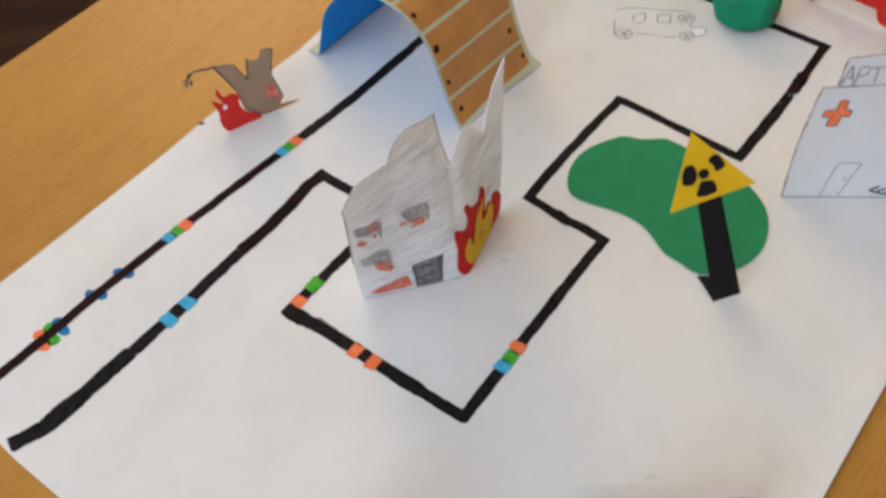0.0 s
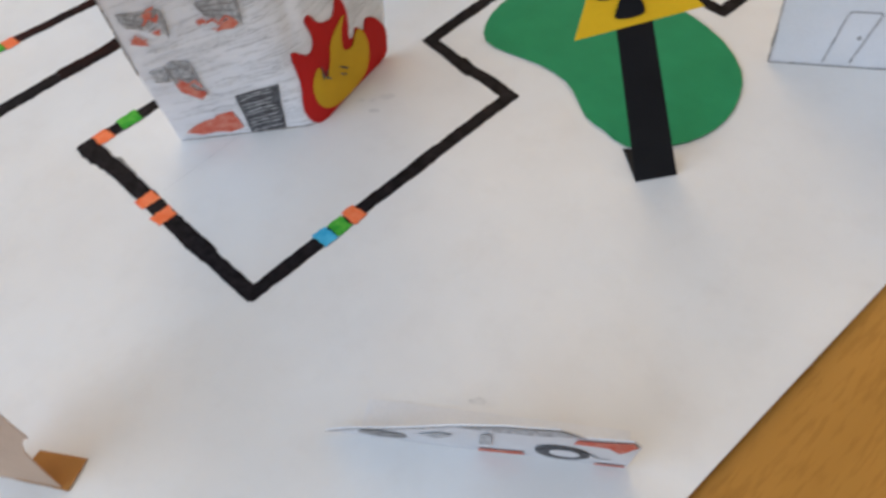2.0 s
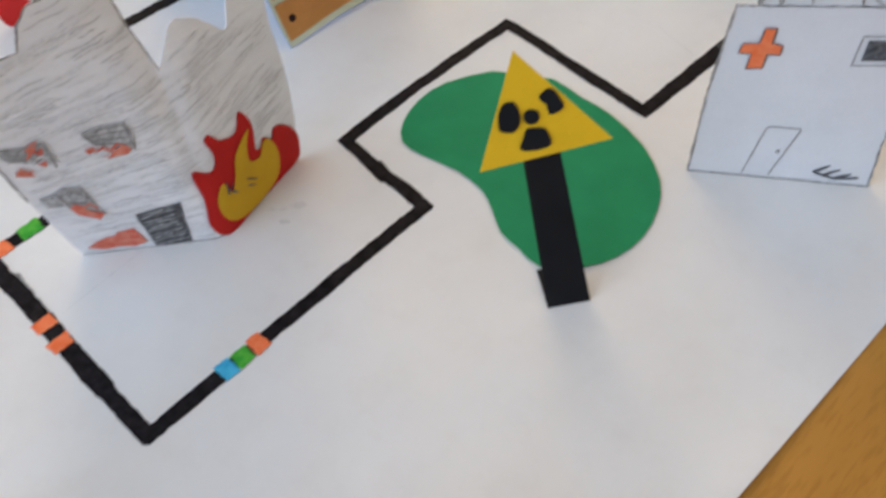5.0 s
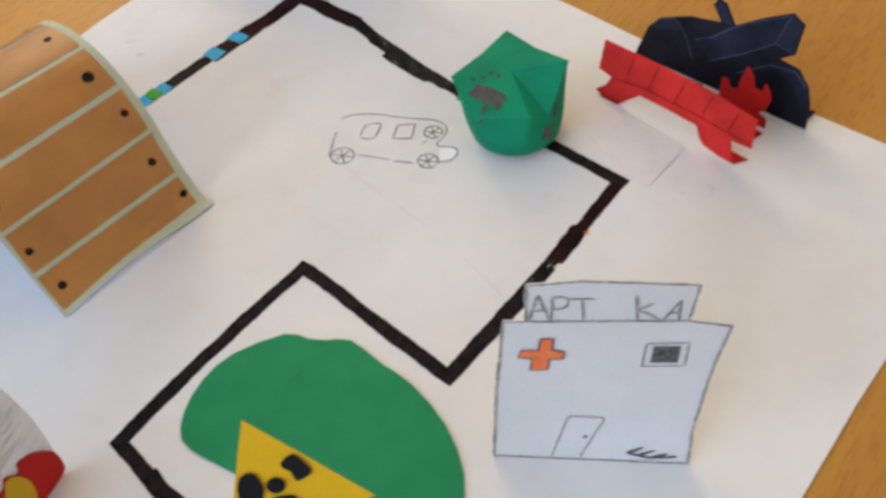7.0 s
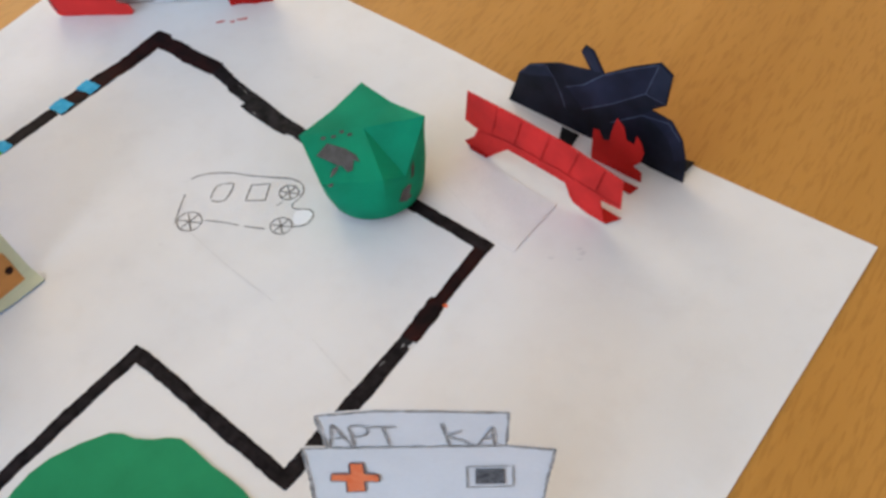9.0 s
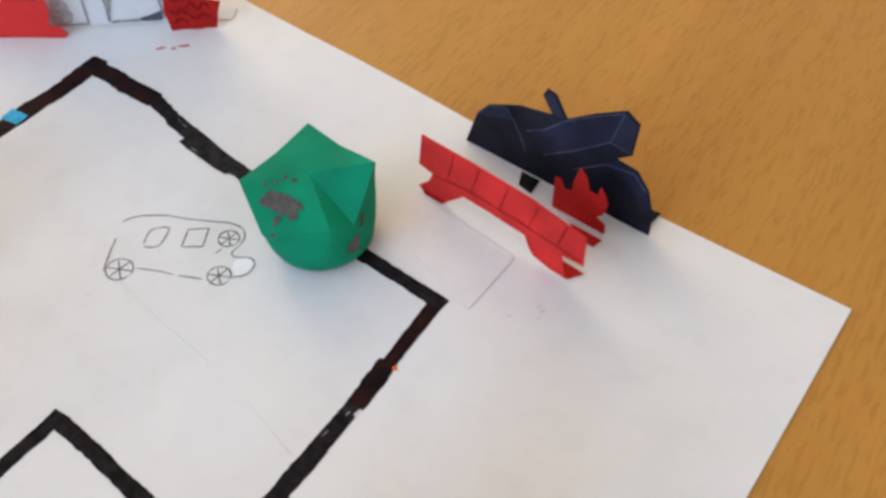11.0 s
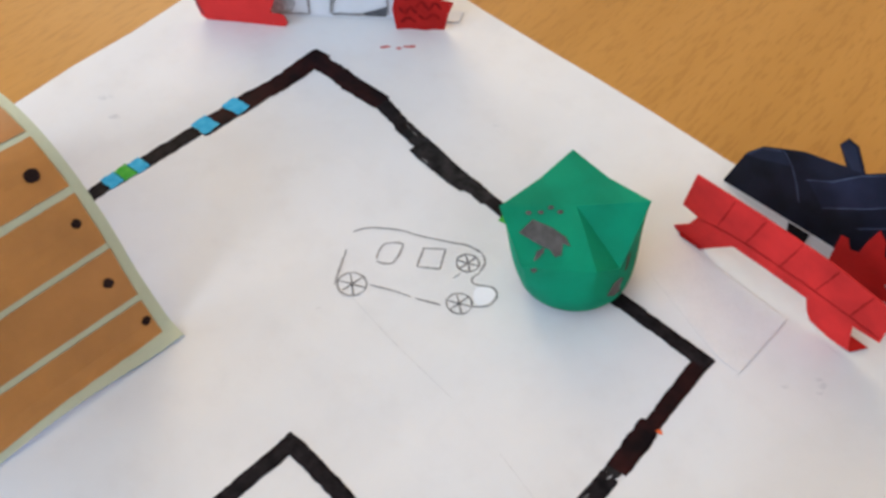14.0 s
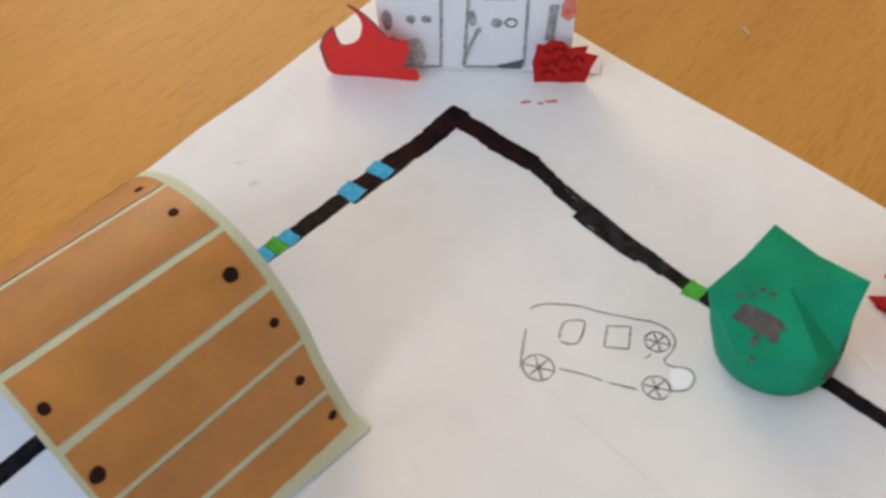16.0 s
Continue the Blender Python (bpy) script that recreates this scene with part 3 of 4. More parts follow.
# ---- warning sign ----
sign = base("warning_sign", "yellow triangle radiation sign on a leaning black card post", "sign", 0.07, 0.13)
SG = upright(0.0663, 0.1248, 0.6, 0.8, -0.48)


def SIGN(u, v, off=0.0):
    """The triangle is glued on a little askew."""
    return SG(u, v, off + (2.6 + 0.1055 * u - 0.0856 * v) / 1000)


part("post", cut_card([(0.2, 0), (15.2, 0), (10.3, 58.1), (-2.1, 58.2)], lambda u, v, off: SG(u, v, off - 0.00003 * v), 0.0, 0.0004), BLACK_CARD, sign, "black card post")
part("foot", cut_card([(66.1, 125), (75.1, 137.4), (65.1, 144.2), (52.6, 135), (58.1, 131.1)], flat(0.0008), 0.0, 0.0004), BLACK_CARD, sign, "black card foot folded back")
triangle = part("triangle", cut_card([(-16.2, 53.2), (27.2, 58), (-0.6, 90.2)], SIGN, 0.0012, 0.0004), YELLOW, sign, "yellow card triangle")
for pts in ([(5.4, 74.6), (7.4, 76.8), (9.8, 77), (12, 73.6), (12.8, 70.8), (10.4, 69.2), (8, 69), (7.4, 72)], [(-6.6, 73.6), (-4.4, 74.6), (-2.4, 74.2), (-1.4, 71.4), (-1.1, 68.8), (-2.8, 65.6), (-5.4, 64.8), (-8.2, 66), (-8.2, 70)], [(0.2, 65.2), (3, 65.4), (6, 64.6), (7.2, 62), (7.2, 59), (2.6, 57.9), (-2.4, 58.8), (-1.4, 62)]):
    part("trefoil_blade", cut_card(smooth(pts, 3), SIGN, 0.0019, 0.0, wobble=0.15), BLACK_CARD, triangle, "black drawn blade")
part("trefoil_dot", cut_card(ring(2.3, 69, 2.6, 2.5, 14)[:-1], SIGN, 0.0019, 0.0), BLACK_CARD, triangle, "black drawn dot")

# ---- pharmacy ----
ph = base("pharmacy_card", "white card pharmacy front with pencilled door and red cross", "paper model", 0.066, 0.209)
PH_FLAT = upright(0.0658, 0.2097, 0.856, 0.517, -0.04)


def PH(u, v, off=0.0):
    """The card bows back half way up, more at its free side."""
    k = math.sin(math.pi * max(0.0, min(1.0, v / 92))) * (1 - 0.4 * u / 70)
    return PH_FLAT(u - 0.5 * v / 75 * (1 + 0.6 * u / 70), v - 3.5 * k, off - 0.0042 * k)


PHO = [(-0.3, 0), (2.5, 37), (5.4, 59), (7.5, 75), (14.2, 75.3), (15, 92.2), (30, 94.4), (44, 94.2), (61, 93.6), (59.4, 77.6), (71.2, 75.8), (68.9, 60), (66.8, 40), (65, 20), (64.6, 0)]
part("front", cut_card(PHO, PH, 0.0, 0.0004, range(5, 70, 6), range(6, 92, 6)), CARD, ph)
part("fold_tab", cut_card([(66.2, 210.1), (121.6, 243.8), (117.1, 251.7), (62.2, 218)], flat(0.0006), 0.0, 0.0003), CARD, ph, "white card tab glued down")
edge = [PHO[0:5], PHO[4:10], PHO[9:], [PHO[-1], PHO[0]], [(14.2, 75.3), (59.4, 77.6)]]
part("pencil_outline", strokes(edge, 0.75, PH, 0.0004, 0.3), PENCIL, ph)
CROSS = [(17.9, 67), (21.7, 67.3), (21.2, 61.4), (24.7, 60.6), (24.3, 56.7), (20.3, 56.7), (19.5, 50.8), (14.1, 50.2), (15, 56.4), (10.8, 56.6), (11.8, 60.6), (17, 61.1)]
cross = part("red_cross", cut_card(CROSS, PH, 0.0004, 0.0), ORANGE, ph, "orange-red hand-coloured cross")
part("cross_outline", strokes([CROSS + CROSS[:1]], 0.45, PH, 0.0006), PENCIL_DARK, cross)
pane = part("drawn_window", cut_card([(50.6, 64.6), (58.2, 65.2), (57.8, 57), (50, 56.4)], PH, 0.0004, 0.0), PENCIL_DARK, ph, "grey shaded window")
part("window_outline", strokes([[(48.6, 66), (60.4, 67), (59.9, 55.5), (47.6, 54.3), (48.6, 66)]], 0.5, PH, 0.0004), PENCIL, pane)
part("drawn_door", strokes([[(19.4, 1), (25.3, 24.1), (26.5, 25.1), (36.5, 25.1), (37.1, 24.2), (29.1, 1.5)], ring(30.9, 13.6, 0.6, 0.6, 8)], 0.5, PH, 0.0004), PENCIL, ph, "pencilled door")
part("drawn_steps", strokes([[(44.5, 5.0), (50, 8.8)], [(48.2, 3.8), (54, 7.2)], [(52, 2.6), (58, 5.6)], [(44.5, 5.0), (48.2, 3.8), (52, 2.6), (61, 4)]], 1.1, PH, 0.0004), PENCIL_DARK, ph, "pencilled steps")
letters = [[(15, 76), (18.2, 88)], [(18.2, 88), (20.8, 76.2)], [(16.4, 80.6), (20.2, 81.4)],
           [(21.4, 76.3), (22.1, 87)], smooth([(22, 87), (25.4, 87.2), (26.4, 84.6), (24.4, 82), (21.8, 81.8)], 3, False),
           [(26.5, 86.6), (33.8, 86.8)], [(30.2, 86.6), (30.5, 77)],
           [(44.7, 89), (45.4, 77.4)], [(49.6, 85.4), (45, 82)], [(45.4, 82.2), (51.6, 77.8)],
           [(52.3, 77.6), (56.6, 87)], [(56.6, 87), (56.6, 77.8)], [(53.4, 81), (57, 81.6)]]
part("lettering", strokes(letters, 0.7, PH, 0.0004, 0.25), PENCIL, ph, "pencilled letters APT KA")

# ---- burning house ----
house = base("burning_house", "grey pencil-hatched card ruin with windows and glued flame", "paper model", -0.06, 0.06)
FOLD, ROUND = 56.7, 7.0
FOOT, ALONG, AWAY = Vector((-86.2, 29.4)), Vector((0.6626, 0.7490)), Vector((-0.2366, 0.9716))


def HO(u, v, off=0.0):
    """The wall bends round its corner, more gently higher up: its front tips forward at the free end, the part behind the bend at its far end."""
    r = ROUND + 0.10 * v
    bent = max(0.0, min(2 * r, u - FOLD + r))
    p = FOOT + ALONG * (min(u, FOLD - r) + bent) + (AWAY - ALONG) * bent * bent / (4 * r) + AWAY * max(0.0, u - FOLD - r)
    d = ALONG.lerp(AWAY, bent / (2 * r)).normalized()
    tip = 0.26 - 0.30 * u / FOLD if u <= FOLD else -0.04 + 0.113 * (u - FOLD) / 47.3
    z = v * (1 - 0.084 * min(1.0, u / FOLD))
    p = p + Vector((d.y, -d.x)) * (tip * z + off * 1000)
    return Vector((p.x / 1000, p.y / 1000, 0.0002 + z / 1000))


HU, HV = [3.5 * k for k in range(1, 14)] + [FOLD + k for k in (-7, -4.6, -2.3, 0, 2.3, 4.6, 7)] + [FOLD + 5 * k for k in range(2, 10)], list(range(5, 135, 5))
HOUT = [(0.4, 0), (0.3, 42.9), (2.0, 87.2), (1.4, 92.4), (5.2, 99.5), (8.8, 105.5), (12.4, 107.7), (25.2, 109.6), (28.5, 118.6), (32.7, 124.3), (38.7, 125.5), (52, 122.8), (53.6, 107.5), (58.6, 85), (60.4, 87), (65, 95.6), (68.2, 100), (71, 101), (77.8, 96.6), (82.4, 90.2), (86.8, 83.7), (90, 97), (95.6, 110.5), (104.3, 121), (104, 100), (104.2, 76), (106.3, 55), (107, 40), (106.5, 22), (105, 8), (102.6, 0.2), (80, 0), (57, 0)]
card = part("wall", cut_card(HOUT, HO, 0.0, 0.0004, HU, HV), HATCHED, house, "pencil-hatched card wall bent round the corner")
for p in card.data.polygons:
    p.use_smooth = True
card.data.set_sharp_from_angle(angle=radians(40))


def inside(x, y, poly):
    hit = False
    for (xa, ya), (xb, yb) in zip(poly, poly[1:] + poly[:1]):
        if (ya > y) != (yb > y) and x < (xb - xa) * (y - ya) / (yb - ya) + xa:
            hit = not hit
    return hit


def hatching(n, u0, u1, slope, long, v_lift):
    """Pencil strokes side by side, all leaning one way, none past the card's edge."""
    lines = []
    while len(lines) < n:
        u, v, size = random.uniform(u0, u1), random.uniform(1, 124), random.uniform(*long)
        lean = radians(slope + v * v_lift + random.uniform(-4, 4))
        pts = [(u + size * k / 5 * math.cos(lean), v + size * k / 5 * math.sin(lean) + 0.35 * math.sin(k * 1.7 + u)) for k in range(6)]
        if all(u0 < a < u1 and inside(a, b, HOUT) for a, b in pts):
            lines.append(pts)
    return lines


for n, u0, u1, slope, long, lift, width, mat in ((190, 0.6, FOLD + 6, 2, (6, 24), 0.15, 0.85, HATCH_PALE), (90, 0.6, FOLD + 4, 2, (5, 18), 0.15, 0.6, HATCH_GREY), (105, FOLD - 4, 107, 10, (6, 22), 0.06, 0.75, HATCH_PALE), (34, FOLD - 2, 107, 10, (5, 16), 0.06, 0.6, HATCH_GREY)):
    tagged(part("pencil_hatching", strokes(hatching(n, u0, u1, slope, long, lift), width, HO, 0.00025, 0.3), mat, house, "grey pencil hatch strokes"), kind="stuff")
for pts in (HOUT[1:14], [(1.1, 0.8), (56.3, 0.6)]):
    part("pencil_outline", strokes([pts], 0.6, HO, 0.0004), PENCIL, house)
for pts in ([(4.5, 73.5), (7.6, 73.0), (9.8, 70.9), (12.1, 67.4), (12.8, 65.0), (10.1, 63.4), (5.3, 66.9), (4.5, 70.0)], [(15.6, 70.7), (17.2, 70.7), (16.1, 59.1), (15.1, 60.9)], [(28.1, 70.5), (33.8, 71.2), (40.7, 70.4), (40.0, 59.2), (35.1, 61.7), (29.7, 64.3)], [(10.2, 45.1), (13.2, 46.5), (17.7, 44.7), (18.5, 34.4), (18.2, 30.8), (12.9, 34.2), (10.7, 36.3)], [(4.6, 43.8), (9.2, 43.5), (8.9, 37.5), (4.6, 37.5)]):
    part("window_shading", cut_card(pts, HO, 0.0007, 0.0, HU, HV, 0.5), SCRIBBLE, house, "grey scribbled window glass")
for lines in ([[(4.8, 73.4), (9.9, 71.2), (16.9, 71.5)], [(16.9, 71.5), (16.9, 65.8), (16.0, 58.0)], [(5.2, 66.6), (9.4, 65.6), (13.2, 66.0), (15.4, 70.0)], [(5.4, 71.9), (9.0, 68.7), (12.3, 67.0)], [(4.8, 69.2), (8.3, 66.8), (11.6, 66.2)], [(10.8, 62.5), (14.5, 64.7)]],
              [[(27.9, 70.6), (29.7, 64.3), (33.4, 61.7)], [(28.1, 70.5), (40.5, 69.9)], [(40.8, 71.0), (40.7, 63.8), (40.3, 56.9)], [(28.9, 68.3), (40.4, 67.1)], [(29.1, 66.5), (40.2, 63.5)], [(29.8, 64.8), (40.1, 60.3)]],
              [[(10.0, 45.1), (10.5, 39.5), (10.9, 34.1)], [(18.0, 45.5), (18.4, 37.2), (18.4, 29.7), (20.0, 26.2)], [(13.0, 46.6), (16.6, 41.0), (18.4, 37.2)], [(10.2, 42.7), (17.7, 43.1)], [(10.5, 38.2), (18.3, 35.2)], [(4.4, 38.0), (10.4, 36.8)]]):
    part("broken_window", strokes(lines, 0.7, HO, 0.0009), PENCIL, house, "pencilled broken window")
for pts in ([(11.7, 71.4), (14.0, 73.0), (15.7, 73.2), (13.4, 68.2), (11.2, 68.4)], [(3.8, 59.4), (6.5, 62.3), (8.1, 59.6), (9.1, 56.6), (5.8, 57.0)], [(12.3, 62.3), (14.8, 62.5), (14.5, 60.5), (13.1, 59.8)], [(31.3, 55.9), (33.9, 59.0), (37.3, 60.5), (39.6, 58.3), (37.1, 56.1), (34.4, 56.2)], [(25.9, 62.5), (28.2, 63.4), (29.5, 61.6), (26.9, 60.0)], [(10.5, 35.0), (13.3, 35.5), (15.9, 29.8), (20.4, 27.8), (16.8, 24.4), (11.6, 29.6)]):
    part("window_fire", cut_card(pts, HO, 0.0009, 0.0, HU, HV, 0.5), RED_PENCIL, house, "red pencilled fire")
for lines in ([[(10.2, 66.0), (13.0, 69.5), (14.6, 66.2), (15.8, 69.6)], [(4.6, 61.4), (7.0, 58.2), (9.6, 59.8)]], [[(28.6, 60.4), (31.6, 62.0), (33.0, 59.2), (36.0, 62.0), (38.6, 59.4)], [(30.4, 57.6), (33.2, 57.0)]], [[(12.0, 37.0), (14.8, 33.6), (17.4, 35.0), (18.8, 30.6)], [(13.4, 31.8), (18.6, 27.4)]]):
    part("window_fire", strokes(lines, 1.1, HO, 0.0010), RED_PENCIL, house, "red pencilled fire")
part("cellar_window", cut_card([(28.4, 22.4), (45.5, 25.0), (43.6, 1.4), (29.4, 0.1)], HO, 0.0004, 0.0, HU, HV, 0.3), PENCIL_DARK, house, "dark pencil-filled window")
part("cellar_hatching", strokes([[(29.2 + random.uniform(0, 1.5), v), (36, v + 1.2 + random.uniform(-0.7, 0.7)), (43.4 - random.uniform(0, 1.5), v + 2.2)] for v in (1.6, 4.4, 6, 8.2, 10.8, 12.4, 14.6, 16.8, 19.6, 21.4)], 0.55, HO, 0.0007, 0.4), SCRIBBLE, house, "paler pencil strokes over the dark window")
part("ground_fire", cut_card([(4.2, 5.2), (8.6, 8.4), (13.5, 11), (17.6, 11.6), (18.8, 13.6), (25.6, 14.2), (26.6, 8.6), (27.2, 4.4), (21.6, 2.2), (17, 3.6), (10.6, 2.6)], HO, 0.0004, 0.0, HU, HV, 0.4), RED_PENCIL, house, "red pencilled fire")
TIPS = [(57, 0), (52.4, 8.3), (54.2, 22.6), (53.6, 37.6), (60.8, 33.6), (64.3, 36.1), (65.1, 41), (63.6, 48.2), (66.3, 49.9), (70.1, 43.6), (77.1, 41.7), (80.9, 49.3), (84.3, 42.2), (84.5, 34.8), (83.1, 26.6), (85.6, 25), (88, 28.5), (92.1, 23.9), (94.2, 28.3), (99.7, 25), (105.1, 15.6), (105.4, 6.1), (102.6, 0.4), (86.4, 0.3), (69.2, 0.2)]
flame = part("flame", cut_card(smooth(TIPS, 3), HO, 0.0007, 0.0004, HU, HV), HOUSE_RED, house, "red card flame")
CORE = [(82.0, 39.2), (73.4, 32.8), (70.2, 24.2), (66.4, 18.2), (63.7, 25.7), (59.1, 19.1), (59.1, 10.1), (63.4, 4.2), (71.2, 1.5), (82, 1.6), (90.1, 5), (92.9, 15.2), (90.7, 25.0), (87.0, 27.1), (83.9, 21.9), (79.0, 23.3), (78.3, 28.4), (80.0, 34.9)]
part("flame_core", cut_card(smooth(CORE, 3), HO, 0.0013, 0.0003, HU, HV), OCHRE, flame, "ochre flame core")
part("flame_mark", strokes([[(65, 25.4), (64.3, 18.9)], [(65.2, 20.2), (68.3, 16.3)], [(64.8, 20.3), (67.6, 22)], [(73.8, 18.6), (78.6, 14.1)], [(73.4, 15.2), (77, 12)]], 0.8, HO, 0.0017), PENCIL_DARK, flame)

# ---- tunnel ----
tunnel = base("tunnel", "arched card tunnel printed as brown planks, blue inside", "paper model", -0.1815, 0.1715)
TM = pose(-0.1831, 0.168, 0.0003, 0, 0, -4.6)


# the arch at its mouth and, a little lower, at its far end
MOUTH = smooth([(67, 0.3), (63.6, 4.4), (60, 12.4), (54.4, 29.6), (50.4, 45.4), (44.2, 57.9), (33.8, 67.4), (21, 72.4), (5, 73.3), (-13, 69), (-30.6, 56.4), (-44, 40), (-51.5, 22), (-57.5, 6), (-60, 2), (-70, 0.3)], 6, False)
BACK = smooth([(68, 0.3), (60.6, 2.5), (57, 8.2), (50.6, 25), (46, 42), (39.5, 53.5), (30, 63), (19, 68), (4, 69.5), (-13, 66.5), (-31, 57), (-46, 43), (-54, 24), (-60, 7), (-63, 2), (-72, 0.3)], 6, False)
DEEP = 77.4
LENGTHS = [0.0]
for k in range(len(BACK) - 1):
    LENGTHS.append(LENGTHS[-1] + (math.dist(BACK[k], BACK[k + 1]) + math.dist(MOUTH[k], MOUTH[k + 1])) / 2)
ARC = LENGTHS[-1]


def TU(s, y, off=0.0):
    """s millimetres round the arch, y along it."""
    s = max(0.0, min(ARC - 1e-3, s))
    i = max(k for k in range(len(LENGTHS) - 1) if LENGTHS[k] <= s)
    f, g = (s - LENGTHS[i]) / (LENGTHS[i + 1] - LENGTHS[i]), y / DEEP
    (xa, za), (xb, zb) = (Vector(MOUTH[k]).lerp(Vector(BACK[k]), g) for k in (i, i + 1))
    n = Vector((zb - za, 0, -(xb - xa))).normalized()
    lip = 2.5 * math.sin(math.pi * max(0.0, min(1.0, (y - 2) / 62))) * max(0.0, 1 - s / 13)
    za, zb = za + lip, zb + lip
    return TM @ (Vector((xa + (xb - xa) * f, y, za + (zb - za) * f)) / 1000 + n * off)


CURL, SPAN = list(range(3, int(ARC), 4)), list(range(6, 76, 5))
SHELL = [(0, -0.6), (60, -1.2), (120, -1.2), (ARC, -0.4), (ARC, 78), (140, 77.3), (80, 77.2), (30, 77.4), (4, 78.2), (0, 78.2)]
part("shell", cut_card(SHELL, TU, 0.0003, 0.0002, CURL, SPAN), BORDER, tunnel, "pale green printed outer card")
part("lining", cut_card(SHELL, TU, -0.0002, 0.0002, CURL, SPAN), BLUE_CARD, tunnel, "plain blue paper lining")
for s0, s1, near, far in ((5.2, 21.0, (12.5, 7), (12.9, 70.5)), (23.5, 43.8, (32.3, 5), (33.1, 66.5)), (46.1, 65.7, (55.6, 4.4), (56.9, 68)), (68.3, 89.4, (77.7, 4.6), (76.8, 65.6)), (92.2, 119.2, (101.9, 5.6), (105.7, 66.6)),
                          (121.9, 148.8, (132.4, 6), (128.3, 66.6)), (151.3, 171.4, (161.2, 6), (161.2, 67)), (173.8, 193.3, (183.4, 6), (183.4, 67)), (195.7, 209.3, (202.3, 6), (202.3, 68))):
    plank = part("plank", cut_card([(s0 - (1.9 if s0 < 6 else 0.4), 0.8), (s1 - 0.4, 0.8), (s1 - 0.4, 73.4), (s0 - 0.4, 73.4)], TU, 0.0006, 0.0, [c for c in CURL if s0 < c < s1 - 0.5], SPAN if s0 < 6 else (), wobble=0.12), PLANK, tunnel, "brown printed plank")
    for s, y in (near, far):
        rad = random.uniform(1.6, 1.95) + (0.7 if s in (55.6, 76.8) else 0)
        part("nail", cut_card(ring(s - 0.3, y + (0.4 if y > 40 else -0.4), rad, rad, 12)[:-1], TU, 0.0008, 0.0, wobble=0.2), NAIL, plank, "dark brown drawn nail")

# ---- red bench ----
bench = base("red_bench", "bright red card bench with pencilled slats, upright on the sheet", "paper model", 0.04, 0.381)
RD = upright(0.0013, 0.3887, 0.0802, -0.0139, 0)
part("front", cut_card([(1.4, 32), (-1.8, 14.4), (5.4, 13.2), (2.6, 7.2), (-3.6, 1.2), (-1.6, 0), (10.6, 0), (14.6, 4.2), (21.8, 11.2), (36.2, 11.6), (52.4, 11.4), (54.4, 5.6), (56.6, 2.8), (64.5, 1.2), (71.6, 1.6), (69.6, 13.3), (79.2, 14.4), (79.7, 30.2), (56, 33.1), (30, 33.2)], RD, 0.0, 0.0004), SCARLET, bench)
part("slat_line", strokes([[(6.1, 13), (22.1, 16.5), (50.2, 17.2), (78.3, 16.3)], [(26.1, 16.7), (31, 32.5)], [(40.2, 16.7), (45, 32.8)], [(54.2, 17.1), (59, 32.3)], [(14.1, 15.6), (18, 31.9)], [(67.5, 16.9), (71.6, 31)]], 0.6, RD, 0.0004, 0.35), DARK_RED, bench)
part("foot_tab", cut_card([(66.5, 384.4), (76.6, 382.6), (72.6, 377.4), (67.6, 378.4)], flat(0.0008), 0.0, 0.0004), DARK_RED, bench, "dark red tab glued down")
part("foot_tab", cut_card([(2, 387.1), (11.5, 385.7), (11.5, 390.2), (-1.5, 391)], flat(0.0008), 0.0, 0.0004), DARK_RED, bench, "dark red tab glued down")

# ---- wreck and its flame ----
wreck = base("wreck", "dark navy printed card wreck standing at the sheet's edge", "paper model", 0.045, 0.412)
BL = upright(0.0006, 0.4222, 0.085, -0.0098, -0.1)
part("body", cut_card([(-0.7, 0), (4.7, 17.4), (10.1, 23.8), (18.5, 27.8), (25.4, 30.8), (32.9, 32.2), (40.5, 33.8), (35.3, 40.6), (37.2, 44.4), (41.4, 43.4), (47.2, 35), (58.6, 43.2), (71, 50.5), (76.9, 47.1), (76.1, 32.7), (70.1, 28), (79.5, 26.9), (85.4, 20.3), (88.2, 12), (88.9, 5.1), (89, 0), (70.7, 0), (30, 0), (-0.5, 0)], BL, 0.0, 0.0004), NAVY, wreck)
part("shed_top", cut_card([(5, 16.9), (10.1, 23.3), (18.3, 27.2), (23.2, 22.7), (12, 18.5)], BL, 0.0002, 0.0, wobble=0.3), NAVY_PALE, wreck, "paler printed upper side")
part("beam", cut_card([(30, 21), (38.4, 26.4), (46.5, 34.2), (58.6, 42.4), (70.7, 49.6), (66.7, 34.6), (52.5, 23), (38.3, 13.4)], BL, 0.0002, 0.0, wobble=0.3), NAVY_MID, wreck, "navy printed beam")
part("wheel_arch", cut_card([(66.6, 24), (70.1, 27.6), (79.2, 26.6), (85, 20), (87.8, 12), (84, 9), (79, 18), (73, 22)], BL, 0.0002, 0.0, wobble=0.3), NAVY_MID, wreck, "navy printed arch")
for pts in ([(5, 16.9), (10.1, 23.3), (18.3, 27)], [(18.3, 27.4), (23.2, 22.7), (27.2, 16.3), (30.2, 10)], [(29.3, 20.6), (38.4, 25.9), (46.5, 33.9), (58.6, 42.2), (70.7, 49.4)], [(38.3, 13.1), (52.5, 22.7), (66.7, 34.3), (75.7, 33.2)], [(66.7, 34.3), (70.7, 49)], [(52.5, 13.1), (66.6, 23.7), (78.7, 25.4), (84.8, 19.5)]):
    part("printed_edge", strokes([pts], 0.5, BL, 0.0004), EDGE_BLUE, wreck, "pale blue printed edge")
part("beam_end", cut_card([(67.7, 34.8), (71.1, 49.4), (76.3, 46.5), (75.6, 33.7)], BL, 0.0003, 0.0), NAVY_PALE, wreck, "paler printed beam end")
